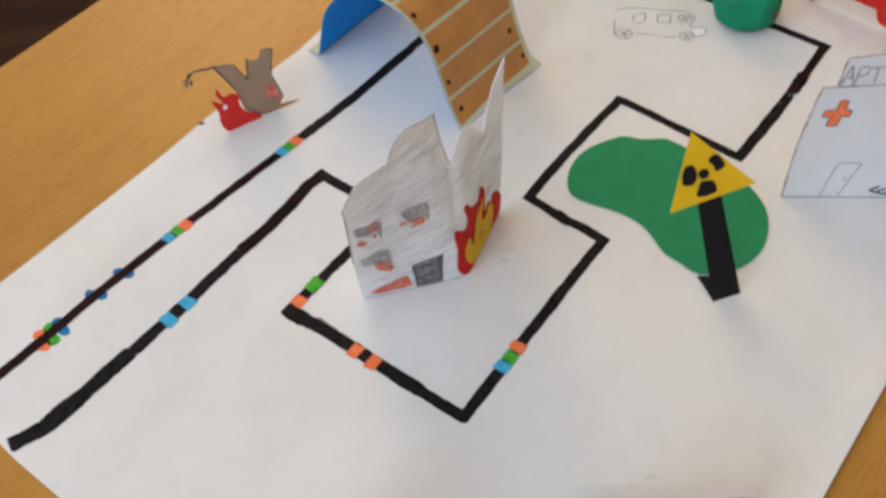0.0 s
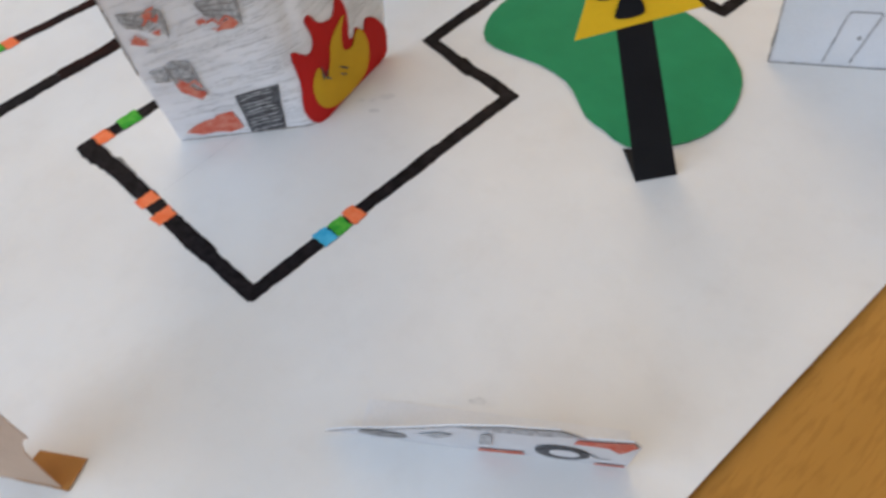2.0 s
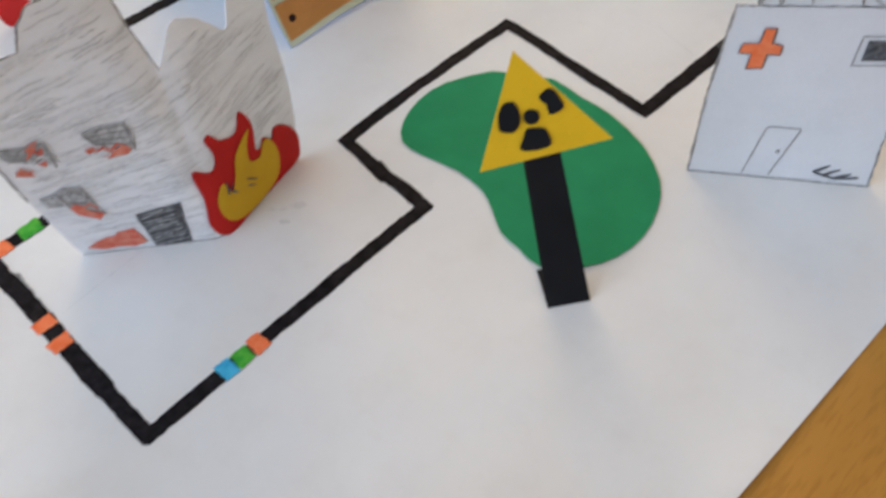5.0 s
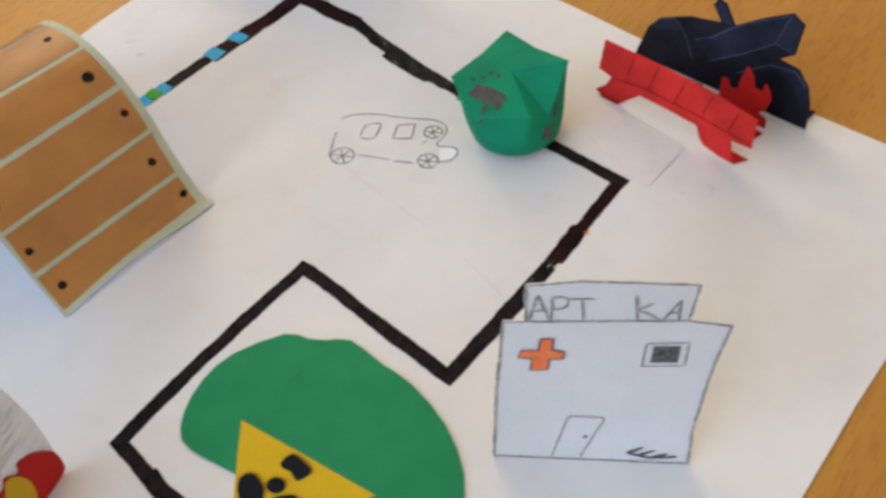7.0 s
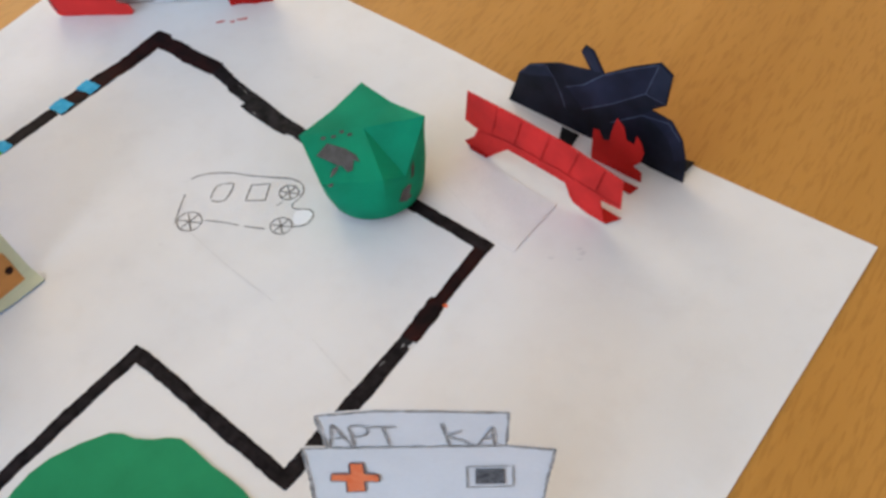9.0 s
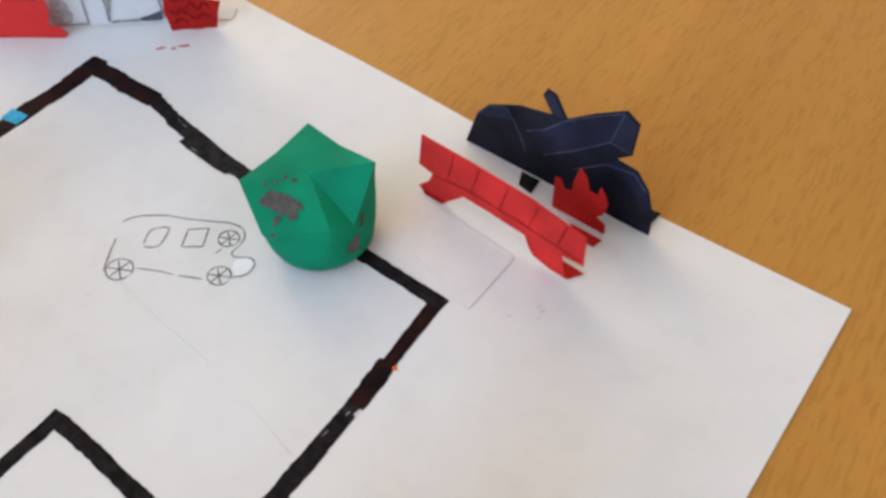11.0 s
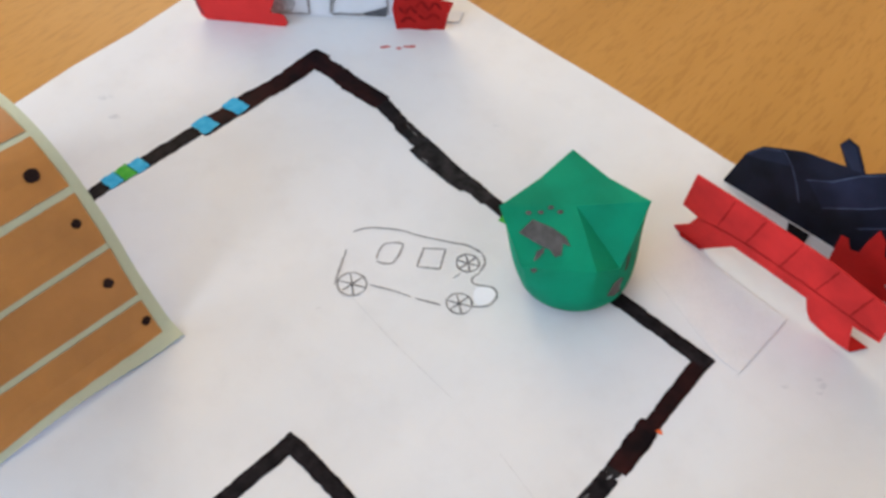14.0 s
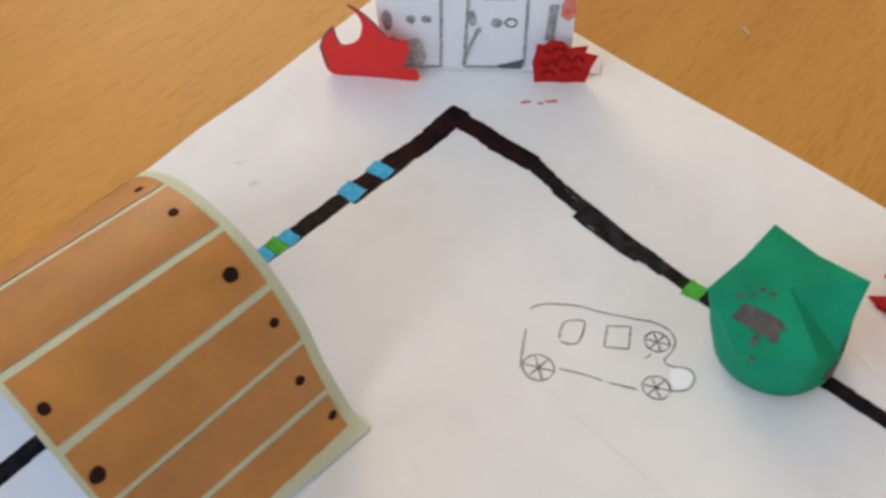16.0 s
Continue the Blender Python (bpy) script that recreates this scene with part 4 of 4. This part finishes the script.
part("lever", cut_card([(35.7, 40.6), (37.4, 43.8), (40.8, 42.9), (46.1, 35), (42.5, 34.1)], BL, 0.0003, 0.0), NAVY_PALE, wreck, "pale lever print")
part("foot", cut_card([(72, 413.6), (86.5, 412), (88.5, 424.5), (79, 424)], flat(0.0008), 0.0, 0.0004), BLACK_CARD, wreck, "black foot tab")
part("foot", cut_card([(30, 417.5), (32.5, 410.5), (39.5, 408.5), (39, 416.5)], flat(0.0008), 0.0, 0.0004), BLACK_CARD, wreck, "black foot tab")
fire = base("small_flame", "small deep red card flame standing before the wreck", "paper model", 0.062, 0.402)
RF = upright(0.0508, 0.4068, 0.085, -0.0098, 0)
RFO = [(-0.8, 0), (-0.9, 2.2), (-0.1, 17.3), (2.5, 17.6), (4.5, 13.3), (7.6, 14.5), (8.5, 20.6), (10.7, 28.5), (14, 25.2), (15.5, 19.1), (19.1, 18.6), (20, 23.7), (22.5, 20.6), (23.8, 16.3), (22.3, 10.4), (19.3, 6.8), (23.4, 5.2), (23.5, 0)]
part("front", cut_card(RFO, RF, 0.0, 0.0004), DARK_RED, fire)
part("foot_tab", cut_card([(60.4, 402.4), (75, 400.6), (73.4, 396), (66.4, 397.4)], flat(0.0008), 0.0, 0.0004), DARK_RED, fire)

# ---- bare tree with flame ----
tree = base("burnt_tree", "brown paper bare tree standing on a folded tab", "paper model", -0.23, 0.115)
TR = upright(-0.2445, 0.0886, 0.4, 0.91, 0)
part("trunk", cut_card([(23.8, 0), (33.4, 0), (39.1, 7.9), (37.9, 15.1), (35.3, 27.5), (37.3, 36.7), (39.9, 43.9), (36.3, 46.4), (32.5, 46.4), (31.3, 42.4), (28.1, 40.7), (24.6, 42.5), (22.9, 45.1), (21.3, 36.9), (19.9, 29.9), (16.9, 37.5), (14.1, 44.5), (8.5, 46.8), (2.3, 47.8), (7.3, 36), (10.7, 26.3), (11.7, 16.4), (12.4, 10.9), (16.8, 5)], TR, 0.0, 0.0004), BARK, tree)
part("outline", strokes([[(14.1, 44.5), (16.9, 37.5), (19.9, 29.9), (21.3, 36.9), (22.9, 45.1)], [(35.3, 27.5), (37.3, 36.7), (39.9, 43.9), (36.3, 46.4)], [(2.3, 47.8), (7.3, 36), (10.7, 26.3)], [(23.8, 0), (16.8, 5.2), (12.6, 10.9)]], 0.9, TR, 0.0004), PENCIL_DARK, tree)
part("branch", strokes([smooth([(4.5, 47.3), (-3.5, 49), (-9.6, 50.1), (-13.2, 48), (-15.3, 44.5)], 4, False)], 1.6, TR, 0.0003), PENCIL_DARK, tree, "thin dark branch")
for pts in ([(-12.6, 50.4), (-13.6, 46.4)], [(-17, 48), (-15.6, 45.4)], [(-14, 45.6), (-16.2, 42.2)], [(-12.2, 45.6), (-13.4, 41.4)], [(-17.2, 45), (-16.4, 42.6)]):
    part("leaf", strokes([pts], 1.9, TR, 0.0003), PENCIL_DARK, tree, "dark scorched leaf")
part("fire_mark", cut_card([(27.1, 13.2), (31.1, 11.1), (36.1, 6.9), (36.2, 14.1), (34.3, 21.4), (31.2, 18.3), (28.2, 19.4), (29.2, 15.7)], TR, 0.0004, 0.0, wobble=0.4), RED_PENCIL, tree, "red pencilled fire")
part("tab", cut_card([(-234, 110.6), (-224.3, 132.4), (-229.4, 126.8), (-238, 114.6)], flat(0.0008), 0.0, 0.0004), TAB_BROWN, tree, "orange brown tab")
tflame = base("tree_flame", "red card flame with curled tongues beside the tree", "paper model", -0.238, 0.1)
TF = upright(-0.243, 0.0871, 0.4, 0.91, 0)
part("front", cut_card(smooth([(-0.8, 0), (9.6, 0), (20.5, 0), (22.3, 1.4), (18.8, 5), (14.3, 8.7), (11.4, 13.4), (11, 18.5), (12.1, 22.8), (8.2, 26.4), (3.7, 25.6), (1.6, 28.9), (1.1, 33), (-1.1, 30), (0.4, 25.3), (1.5, 21.7), (-1.1, 23.3), (-4.8, 26.9), (-3.9, 21.8), (-2.9, 15.6), (-3.8, 8.1)], 3), TF, 0.0, 0.0004), RED_CARD, tflame)

part("bare_spot", cut_card(ring(1.8, 19, 1.5, 1.7, 9)[:-1], TF, 0.0004, 0.0, wobble=0.2), BARE, tflame, "small white uncoloured spot")

# ---- stump, ambulance and the corner house ----
stump = base("broken_tree", "pale brown paper broken tree with a folded orange-brown tab", "paper model", 0.004, -0.085)
STUMP_FLAT = upright(-0.0073, -0.0946, 0.024, 0.0148, 0)


def ST(u, v, off=0.0):
    """The torn card twists: its thin limb bends away, its other side stands forward."""
    lean = -0.13 + 0.0055 * u + 0.008 * min(0.0, u + 3) + 0.002 * max(0.0, u - 30)
    return STUMP_FLAT(u, v, off + lean * v / 1000)


part("trunk", cut_card([(-0.2, 0.0), (0.2, 3.1), (1.9, 9.9), (2.6, 14.0), (2.4, 16.9), (-0.2, 18.7), (-4.2, 23.0), (-10.7, 25.7), (-15.6, 26.8), (-17.2, 28.4), (-13.6, 35.5), (-12.5, 33.1), (-10.1, 31.1), (-8.9, 28.9), (-5.2, 32.6), (-2.9, 33.1), (-0.3, 28.7), (2.7, 23.2), (4.2, 25.9), (5.3, 30.6), (6.4, 35.3), (7.7, 40.5), (9.3, 39.5), (10.4, 36.4), (12.4, 35.5), (12.7, 38.9), (13.2, 41.7), (14.4, 46.1), (16.7, 45.7), (21.3, 48.2), (23.6, 47.7), (23.9, 44.4), (23.3, 39.3), (26.4, 43.9), (29.1, 50.4), (30.4, 57.7), (35.6, 61.2), (34.3, 52.9), (34.4, 46.6), (35.8, 39.9), (29.6, 33.3), (25.3, 26.8), (23.6, 22.1), (23.7, 17.3), (23.9, 11.0), (24.6, 4.5), (25.3, 0.0)], ST, 0.0, 0.0004, range(-15, 36, 5), range(5, 60, 6)), BARK_PALE, stump)
for pts, width in (([(30.7, 57.0), (31.6, 55.0), (31.1, 50.5), (30.5, 47.2)], 1.8), ([(23.3, 39.3), (22.2, 36.2), (20.0, 32.8)], 1.6), ([(-0.3, 0.7), (1.8, 9.0), (2.6, 15.8)], 0.7), ([(-5.0, 32.3), (-2.6, 31.3), (-0.0, 26.8), (2.3, 22.7)], 0.8), ([(7.6, 39.8), (7.1, 35.5), (4.7, 26.9)], 0.6)):
    part("scorched_edge", strokes([pts], width, ST, 0.0004, 0.35), SCORCH, stump, "grey scorched edge")
part("tab", cut_card([(16.4, -80.6), (9.4, -84.6), (0.4, -90), (-2.6, -79.7), (11.4, -70.9)], flat(0.0007), 0.0, 0.0004), TAB_BROWN, stump, "orange brown tab on the sheet")
truck = base("ambulance_card", "white card van with grey wheels and red stripes, tipped forward", "paper model", 0.1, 0.012)
TK_FLAT = upright(0.0672, -0.0098, 0.825, 0.566, 0.29)


def TK(u, v, off=0.0):
    return TK_FLAT(u, v * 0.80, off)



VAN = [(1, 0), (-9.5, 2), (0.1, 11.9), (18.6, 23.9), (32.3, 35.4), (47.7, 43.6), (62.2, 47.4), (68.5, 40.4), (80.4, 42.3), (82.6, 36), (80.6, 14.7), (79.2, 0)]
part("side", cut_card(VAN, TK, 0.0, 0.0004), CARD, truck)
part("outline", strokes([VAN[1:8]], 0.8, TK, 0.0004), PENCIL, truck)
part("roof_shading", cut_card([(34, 35.6), (47.7, 42.8), (62, 46.6), (67.6, 40.6), (58, 37), (46, 35)], TK, 0.0003, 0.0, wobble=0.4), SCRIBBLE, truck, "grey pencilled roof")
wheel = part("wheel", cut_card(ring(61.5, 14.6, 7.6, 10.6, 18)[:-1], TK, 0.0004, 0.0, wobble=0.3), PENCIL_DARK, truck, "grey shaded wheel")
part("hub", cut_card(ring(62.3, 15.4, 4.2, 5.6, 14)[:-1], TK, 0.0006, 0.0, wobble=0.2), CARD, wheel)
part("wheel", cut_card(ring(9.6, 10.4, 7.4, 5.0, 18)[:-1], TK, 0.0004, 0.0, wobble=0.3), PENCIL, truck, "faint grey wheel")
part("stripe", cut_card([(64.7, 31.4), (66, 37), (72.1, 38), (80.2, 41.6), (81.8, 36), (77, 24), (74, 31)], TK, 0.0004, 0.0, wobble=0.5), RED_PENCIL, truck, "red pencilled bonnet")
part("stripe", cut_card([(37, 1.0), (50.4, 3.2), (50.6, 8), (37.5, 5.4)], TK, 0.0004, 0.0, wobble=0.4), RED_PENCIL, truck, "red pencilled stripe")
part("stripe", cut_card([(70, 1), (78.6, 1.4), (78.4, 4.4), (70.4, 3.4)], TK, 0.0004, 0.0, wobble=0.3), RED_PENCIL, truck, "red pencilled stripe")
part("drawn_window", cut_card([(38.4, 13), (40.6, 30), (43.4, 31), (42, 13)], TK, 0.0004, 0.0, wobble=0.3), SCRIBBLE, truck, "grey pencilled window post")
part("drawn_window", cut_card([(21, 18), (29, 25), (32, 22), (26, 14)], TK, 0.0004, 0.0, wobble=0.3), SCRIBBLE, truck, "grey pencilled window")
part("drawn_line", strokes([[(66, 22), (72, 12), (75, 14)]], 0.9, TK, 0.0004), PENCIL_DARK, truck)
part("tab", cut_card([(66.9, -8.4), (132, 36), (126.5, 44.9), (60.9, 1)], flat(0.0006), 0.0, 0.0003), CARD, truck, "white tab glued to the sheet")

corner = base("corner_house", "white card house with pencilled doors at the sheet's corner", "paper model", -0.19, 0.414)
BD = upright(-0.223, 0.39, 0.828, 0.561, 0)
part("front", cut_card([(-9.5, 0), (76.1, 0), (77.3, 57.5), (59.7, 63.6), (7.5, 62.7), (-10.1, 56.8)], BD, 0.0, 0.0004), CARD, corner)
part("back_tab", cut_card([(-229.9, 384.1), (-147.6, 437.8), (-151.6, 445.7), (-234.4, 391.9)], flat(0.0007), 0.0, 0.0003), CARD, corner, "white tab glued down")
part("drawn_door", strokes([[(16.9, 0.8), (18.9, 37.8), (18.8, 55.7)], [(-0.5, 0.8), (16.7, 0.8)], [(27.5, 1.8), (30.8, 37.7), (30.6, 55.7)], [(54.9, 1.7), (56.4, 37.7), (56.3, 55.6)], [(-4.6, 49.8), (-4.6, 55.7), (17.5, 55.7)], [(30.6, 55.7), (55.7, 55.6)]], 1.1, BD, 0.0004), PENCIL, corner, "pencilled door outlines")
part("drawn_step", strokes([[(27.7, 1.2), (44, 1.3)]], 1.5, BD, 0.0004), PENCIL, corner)
part("drawn_handrail", strokes([smooth([(35.6, 23.2), (32.2, 16.6), (29, 8.8), (27.4, 1.6)], 4, False)], 2.0, BD, 0.0005), PENCIL, corner, "grey curved pencil stroke")
part("drawn_step", cut_card([(42, 0.8), (43, 2.6), (48.7, 3.4), (55.2, 6.7), (54, 0.9), (48, 0.4)], BD, 0.0004, 0.0, wobble=0.4), PENCIL_DARK, corner, "dark pencilled heap")
part("pencil_smudge", cut_card(smooth([(2, 14.4), (7, 16.4), (10.2, 10), (8.6, 2), (0.4, 0.7), (-1, 8)], 3), BD, 0.0003, 0.0, wobble=0.6), SCRIBBLE, corner, "rubbed grey pencil shading")
for u, v, a, b in ((5, 27, 2.2, 2.4), (12, 27.3, 2.4, 2.0), (42.9, 25.6, 2.4, 2.6), (32.1, 28, 1.7, 4.4), (-5.6, 26.6, 2.4, 5.6)):
    part("drawn_mark", cut_card(ring(u, v, a, b, 12)[:-1], BD, 0.0004, 0.0, wobble=0.25), PENCIL, corner, "grey pencilled mark")
part("drawn_mark", strokes([ring(49.2, 25.8, 2.5, 2.2, 12)], 0.8, BD, 0.0004), PENCIL_DARK, corner, "pencilled ring")
part("drawn_post", cut_card([(64.1, 16.7), (65.8, 35.6), (69.9, 35.6), (68, 16.7)], BD, 0.0004, 0.0), PENCIL, corner, "grey pencilled post")
part("drawn_fire", cut_card([(70.9, 29.6), (73.9, 26.6), (76.9, 30.6), (76.9, 43.6), (72.9, 39.6), (70.4, 34.6)], BD, 0.0004, 0.0, wobble=0.5), RED_PENCIL, corner, "red pencilled fire")
for u0, u1, v in ((2, 15, 38.5), (36, 52, 38.5), (2, 15, 52), (36, 52, 52)):
    part("drawn_sill", strokes([[(u0, v), (u1, v)]], 1.2, BD, 0.0004), PENCIL_DARK, corner)
BF = upright(-0.247, 0.367, 0.035, 0.019, 0)
lf = base("red_flame", "bright red card flame with two tongues before the house", "paper model", -0.228, 0.38)
part("front", cut_card(smooth([(0, 0), (12.2, 0), (26.3, 0), (39.7, 0), (40, 6.1), (33.9, 7.5), (36.4, 13.5), (37.2, 21.5), (33.3, 22.4), (30.3, 24), (28.3, 23.4), (22.4, 31.1), (17.2, 36.2), (11.6, 39.3), (15.7, 34.2), (17.2, 28.7), (14.8, 21.2), (10.1, 17.8), (6.5, 17.4), (4.7, 21.1), (3.7, 27.1), (-1, 21.5), (-3.8, 14), (-3.2, 5)], 3), BF, 0.0, 0.0004), RED_CARD, lf)
part("pencil_edge", strokes([smooth([(-1, 3), (-3.8, 14), (-1, 21.5), (3.4, 26.6)], 4, False), smooth([(3.6, 26.6), (4.7, 21.1), (6.5, 17.6), (10.1, 18)], 4, False), smooth([(12, 38.9), (17.2, 36), (22.4, 30.9), (28.3, 23.3), (33.3, 22.2)], 4, False)], 0.7, BF, 0.0004), PENCIL_DARK, lf, "dark pencilled edge")
part("tab", cut_card([(-246.6, 366.8), (-211.8, 386), (-213.2, 389.2), (-247.6, 370.2)], flat(0.0008), 0.0, 0.0003), RED_CARD, lf)
BR = upright(-0.1495, 0.4297, -0.828, -0.561, 0)
rb = base("dark_flame", "dark red jagged card flame before the house", "paper model", -0.157, 0.427)
part("front", cut_card([(0.6, 0), (-1.6, 8.5), (-4.3, 15.5), (1.3, 16.5), (0.3, 20.5), (7.7, 19.3), (10.8, 22.5), (16.3, 23.5), (18.8, 20.6), (22.3, 21.1), (23.8, 10.6), (22.7, 0)], BR, 0.0, 0.0004, wobble=0.4), DARK_RED, rb)

for pts in ([(1, 11.5), (4, 15), (7, 12), (10, 15.5), (13, 12.5)], [(2, 6.5), (5, 8.6), (8.6, 6), (12, 8.6)], [(13, 9), (15.4, 12.6), (18, 9.6), (20.6, 12.4)], [(9.5, 17.5), (13, 19.6), (16.5, 17), (19.5, 18.6)], [(13.4, 4.4), (17, 6.6), (20.6, 4.2)]):
    part("dark_mark", strokes([smooth(pts, 4, False)], 1.5, BR, -0.0008, 0.35), SOOT, rb, "dark felt-pen mark")

# ---- little robot under its green paper cap ----
RX, RY = -0.0185, 0.3495
robot = base("cap_robot", "small line robot under a folded green paper cap on the course", "toy robot", RX, RY)
RM = pose(RX, RY, 0.0003)
HUB, LEFT, SIDE, FRONT, DENT = (Vector(p) for p in ((-2.3, 0, 33.5), (-23, -15.9, 33), (-4.6, -27.1, 24.7), (15.9, -13.3, 24.5), (19.3, -4.1, 20.5)))
STAR = [Vector((17.1, 15.4, 35.5)), Vector((-0.6, 16.6, 34.6)), Vector((-17.7, 19.3, 36)), Vector((-19.6, 1.7, 34)), LEFT, SIDE, FRONT, DENT]
TURNS = [math.degrees(math.atan2(p.y, p.x)) % 360 for p in STAR]


def rim(a):
    """The cap's upper edge: four folded corners, the front one pressed in."""
    a = (a - TURNS[0]) % 360
    for i in range(8):
        lo, hi = (TURNS[i] - TURNS[0]) % 360, (TURNS[(i + 1) % 8] - TURNS[0]) % 360 or 360
        if lo <= a < hi:
            return STAR[i].lerp(STAR[(i + 1) % 8], (a - lo) / (hi - lo))
    return STAR[0].copy()


def CAP(a, t, off=0.0):
    """a degrees round the cap, t from the foot (0) to the upper rim (1)."""
    foot = Vector((20.0 * math.cos(radians(a)) - 0.4, 20.0 * math.sin(radians(a)) - 1.6, 3.8))
    top = rim(a)
    p = foot.lerp(top, t)
    blend = max(0.0, min(1.0, (t - 0.12) / 0.88)) ** 1.25
    xy = Vector((foot.x, foot.y)) * (1 + 0.09 * math.sin(math.pi * min(1, t * 1.1)))
    p.x, p.y = xy.x * (1 - blend) + top.x * blend, xy.y * (1 - blend) + top.y * blend
    out = Vector((p.x, p.y, 0)).normalized()
    return RM @ ((p + out * off * 1000) / 1000)


bm = bmesh.new()
ROWS_ = 9
AROUND = sorted(set([round(360 * i / 56, 2) for i in range(56)] + [round(a, 2) for a in TURNS]))
SEG = len(AROUND)
grid = [[bm.verts.new(CAP(a, k / ROWS_)) for a in AROUND] for k in range(ROWS_ + 1)]
for k in range(ROWS_):
    for i in range(SEG):
        bm.faces.new((grid[k][i], grid[k][(i + 1) % SEG], grid[k + 1][(i + 1) % SEG], grid[k + 1][i]))
hub = bm.verts.new(RM @ (HUB / 1000))
for i in range(SEG):
    bm.faces.new((grid[-1][i], grid[-1][(i + 1) % SEG], hub))
bmesh.ops.solidify(bm, geom=bm.faces[:], thickness=0.0003)
bmesh.ops.recalc_face_normals(bm, faces=bm.faces[:])
cap = part("paper_cap", bm, CAP_GREEN, robot, "folded green paper cap with four corners")
for p in cap.data.polygons:
    p.use_smooth = True
cap.data.set_sharp_from_angle(angle=radians(24))
bm = bmesh.new()
bmesh.ops.create_cone(bm, cap_ends=True, segments=32, radius1=0.0182, radius2=0.0165, depth=0.02, matrix=RM @ pose(-0.0004, -0.0016, 0.0105))
bmesh.ops.bevel(bm, geom=[e for e in bm.edges if len(e.link_faces) == 2 and e.calc_face_angle(0) > 1], offset=0.002, segments=2, affect="EDGES")
part("robot_body", bm, ROBOT, robot, "black plastic robot body")
TILTED = (LEFT - HUB).cross(FRONT - HUB).normalized()


def FACET(p, q, off=0.0):
    """A place on the cap's broad front facet."""
    return RM @ ((HUB + (LEFT - HUB) * p + (FRONT - HUB) * q + TILTED * off * 1000) / 1000)


MARKS = [[(0.843, 0.41), (0.618, 0.207), (0.393, 0.34), (0.258, 0.481), (0.237, 0.623), (0.317, 0.575), (0.387, 0.748), (0.47, 0.778), (0.517, 0.657), (0.587, 0.63)], [(0.57, 0.63), (0.68, 0.688), (0.759, 0.831), (0.719, 0.825), (0.599, 0.713)]]
for p, q in ((0.649, 0.111), (0.488, 0.103), (0.341, 0.033), (0.238, 0.101), (0.785, 0.97)):
    MARKS.append(ring(p, q, 0.045, 0.032, 7, tilt=20)[:-1])
for pts in MARKS:
    part("cap_drawing", cut_card(pts, FACET, 0.0004, 0.0), CAP_INK, cap, "grey-brown drawn mark on the cap")
for name, mat, pts in (("cap_drawing", CAP_INK, [(335, 0.42), (341, 0.66), (350, 0.72), (355, 0.60), (349, 0.50), (352, 0.36), (343, 0.34)]), ("cap_drawing", CAP_INK, [(356, 0.72), (360, 0.90), (366, 0.92), (365, 0.78), (361, 0.68)]),
                       ("eye", INK, ring(159, 0.40, 8, 0.12, 12)[:-1]), ("eye", INK, ring(188, 0.40, 8, 0.12, 12)[:-1]),
                       ("mouth", INK, [(150, 0.18), (160, 0.23), (172, 0.17), (184, 0.23), (196, 0.17), (186, 0.11), (172, 0.08), (160, 0.10)])):
    part(name, cut_card(pts, CAP, 0.0004, 0.0), mat, cap, "drawn mark on the cap")
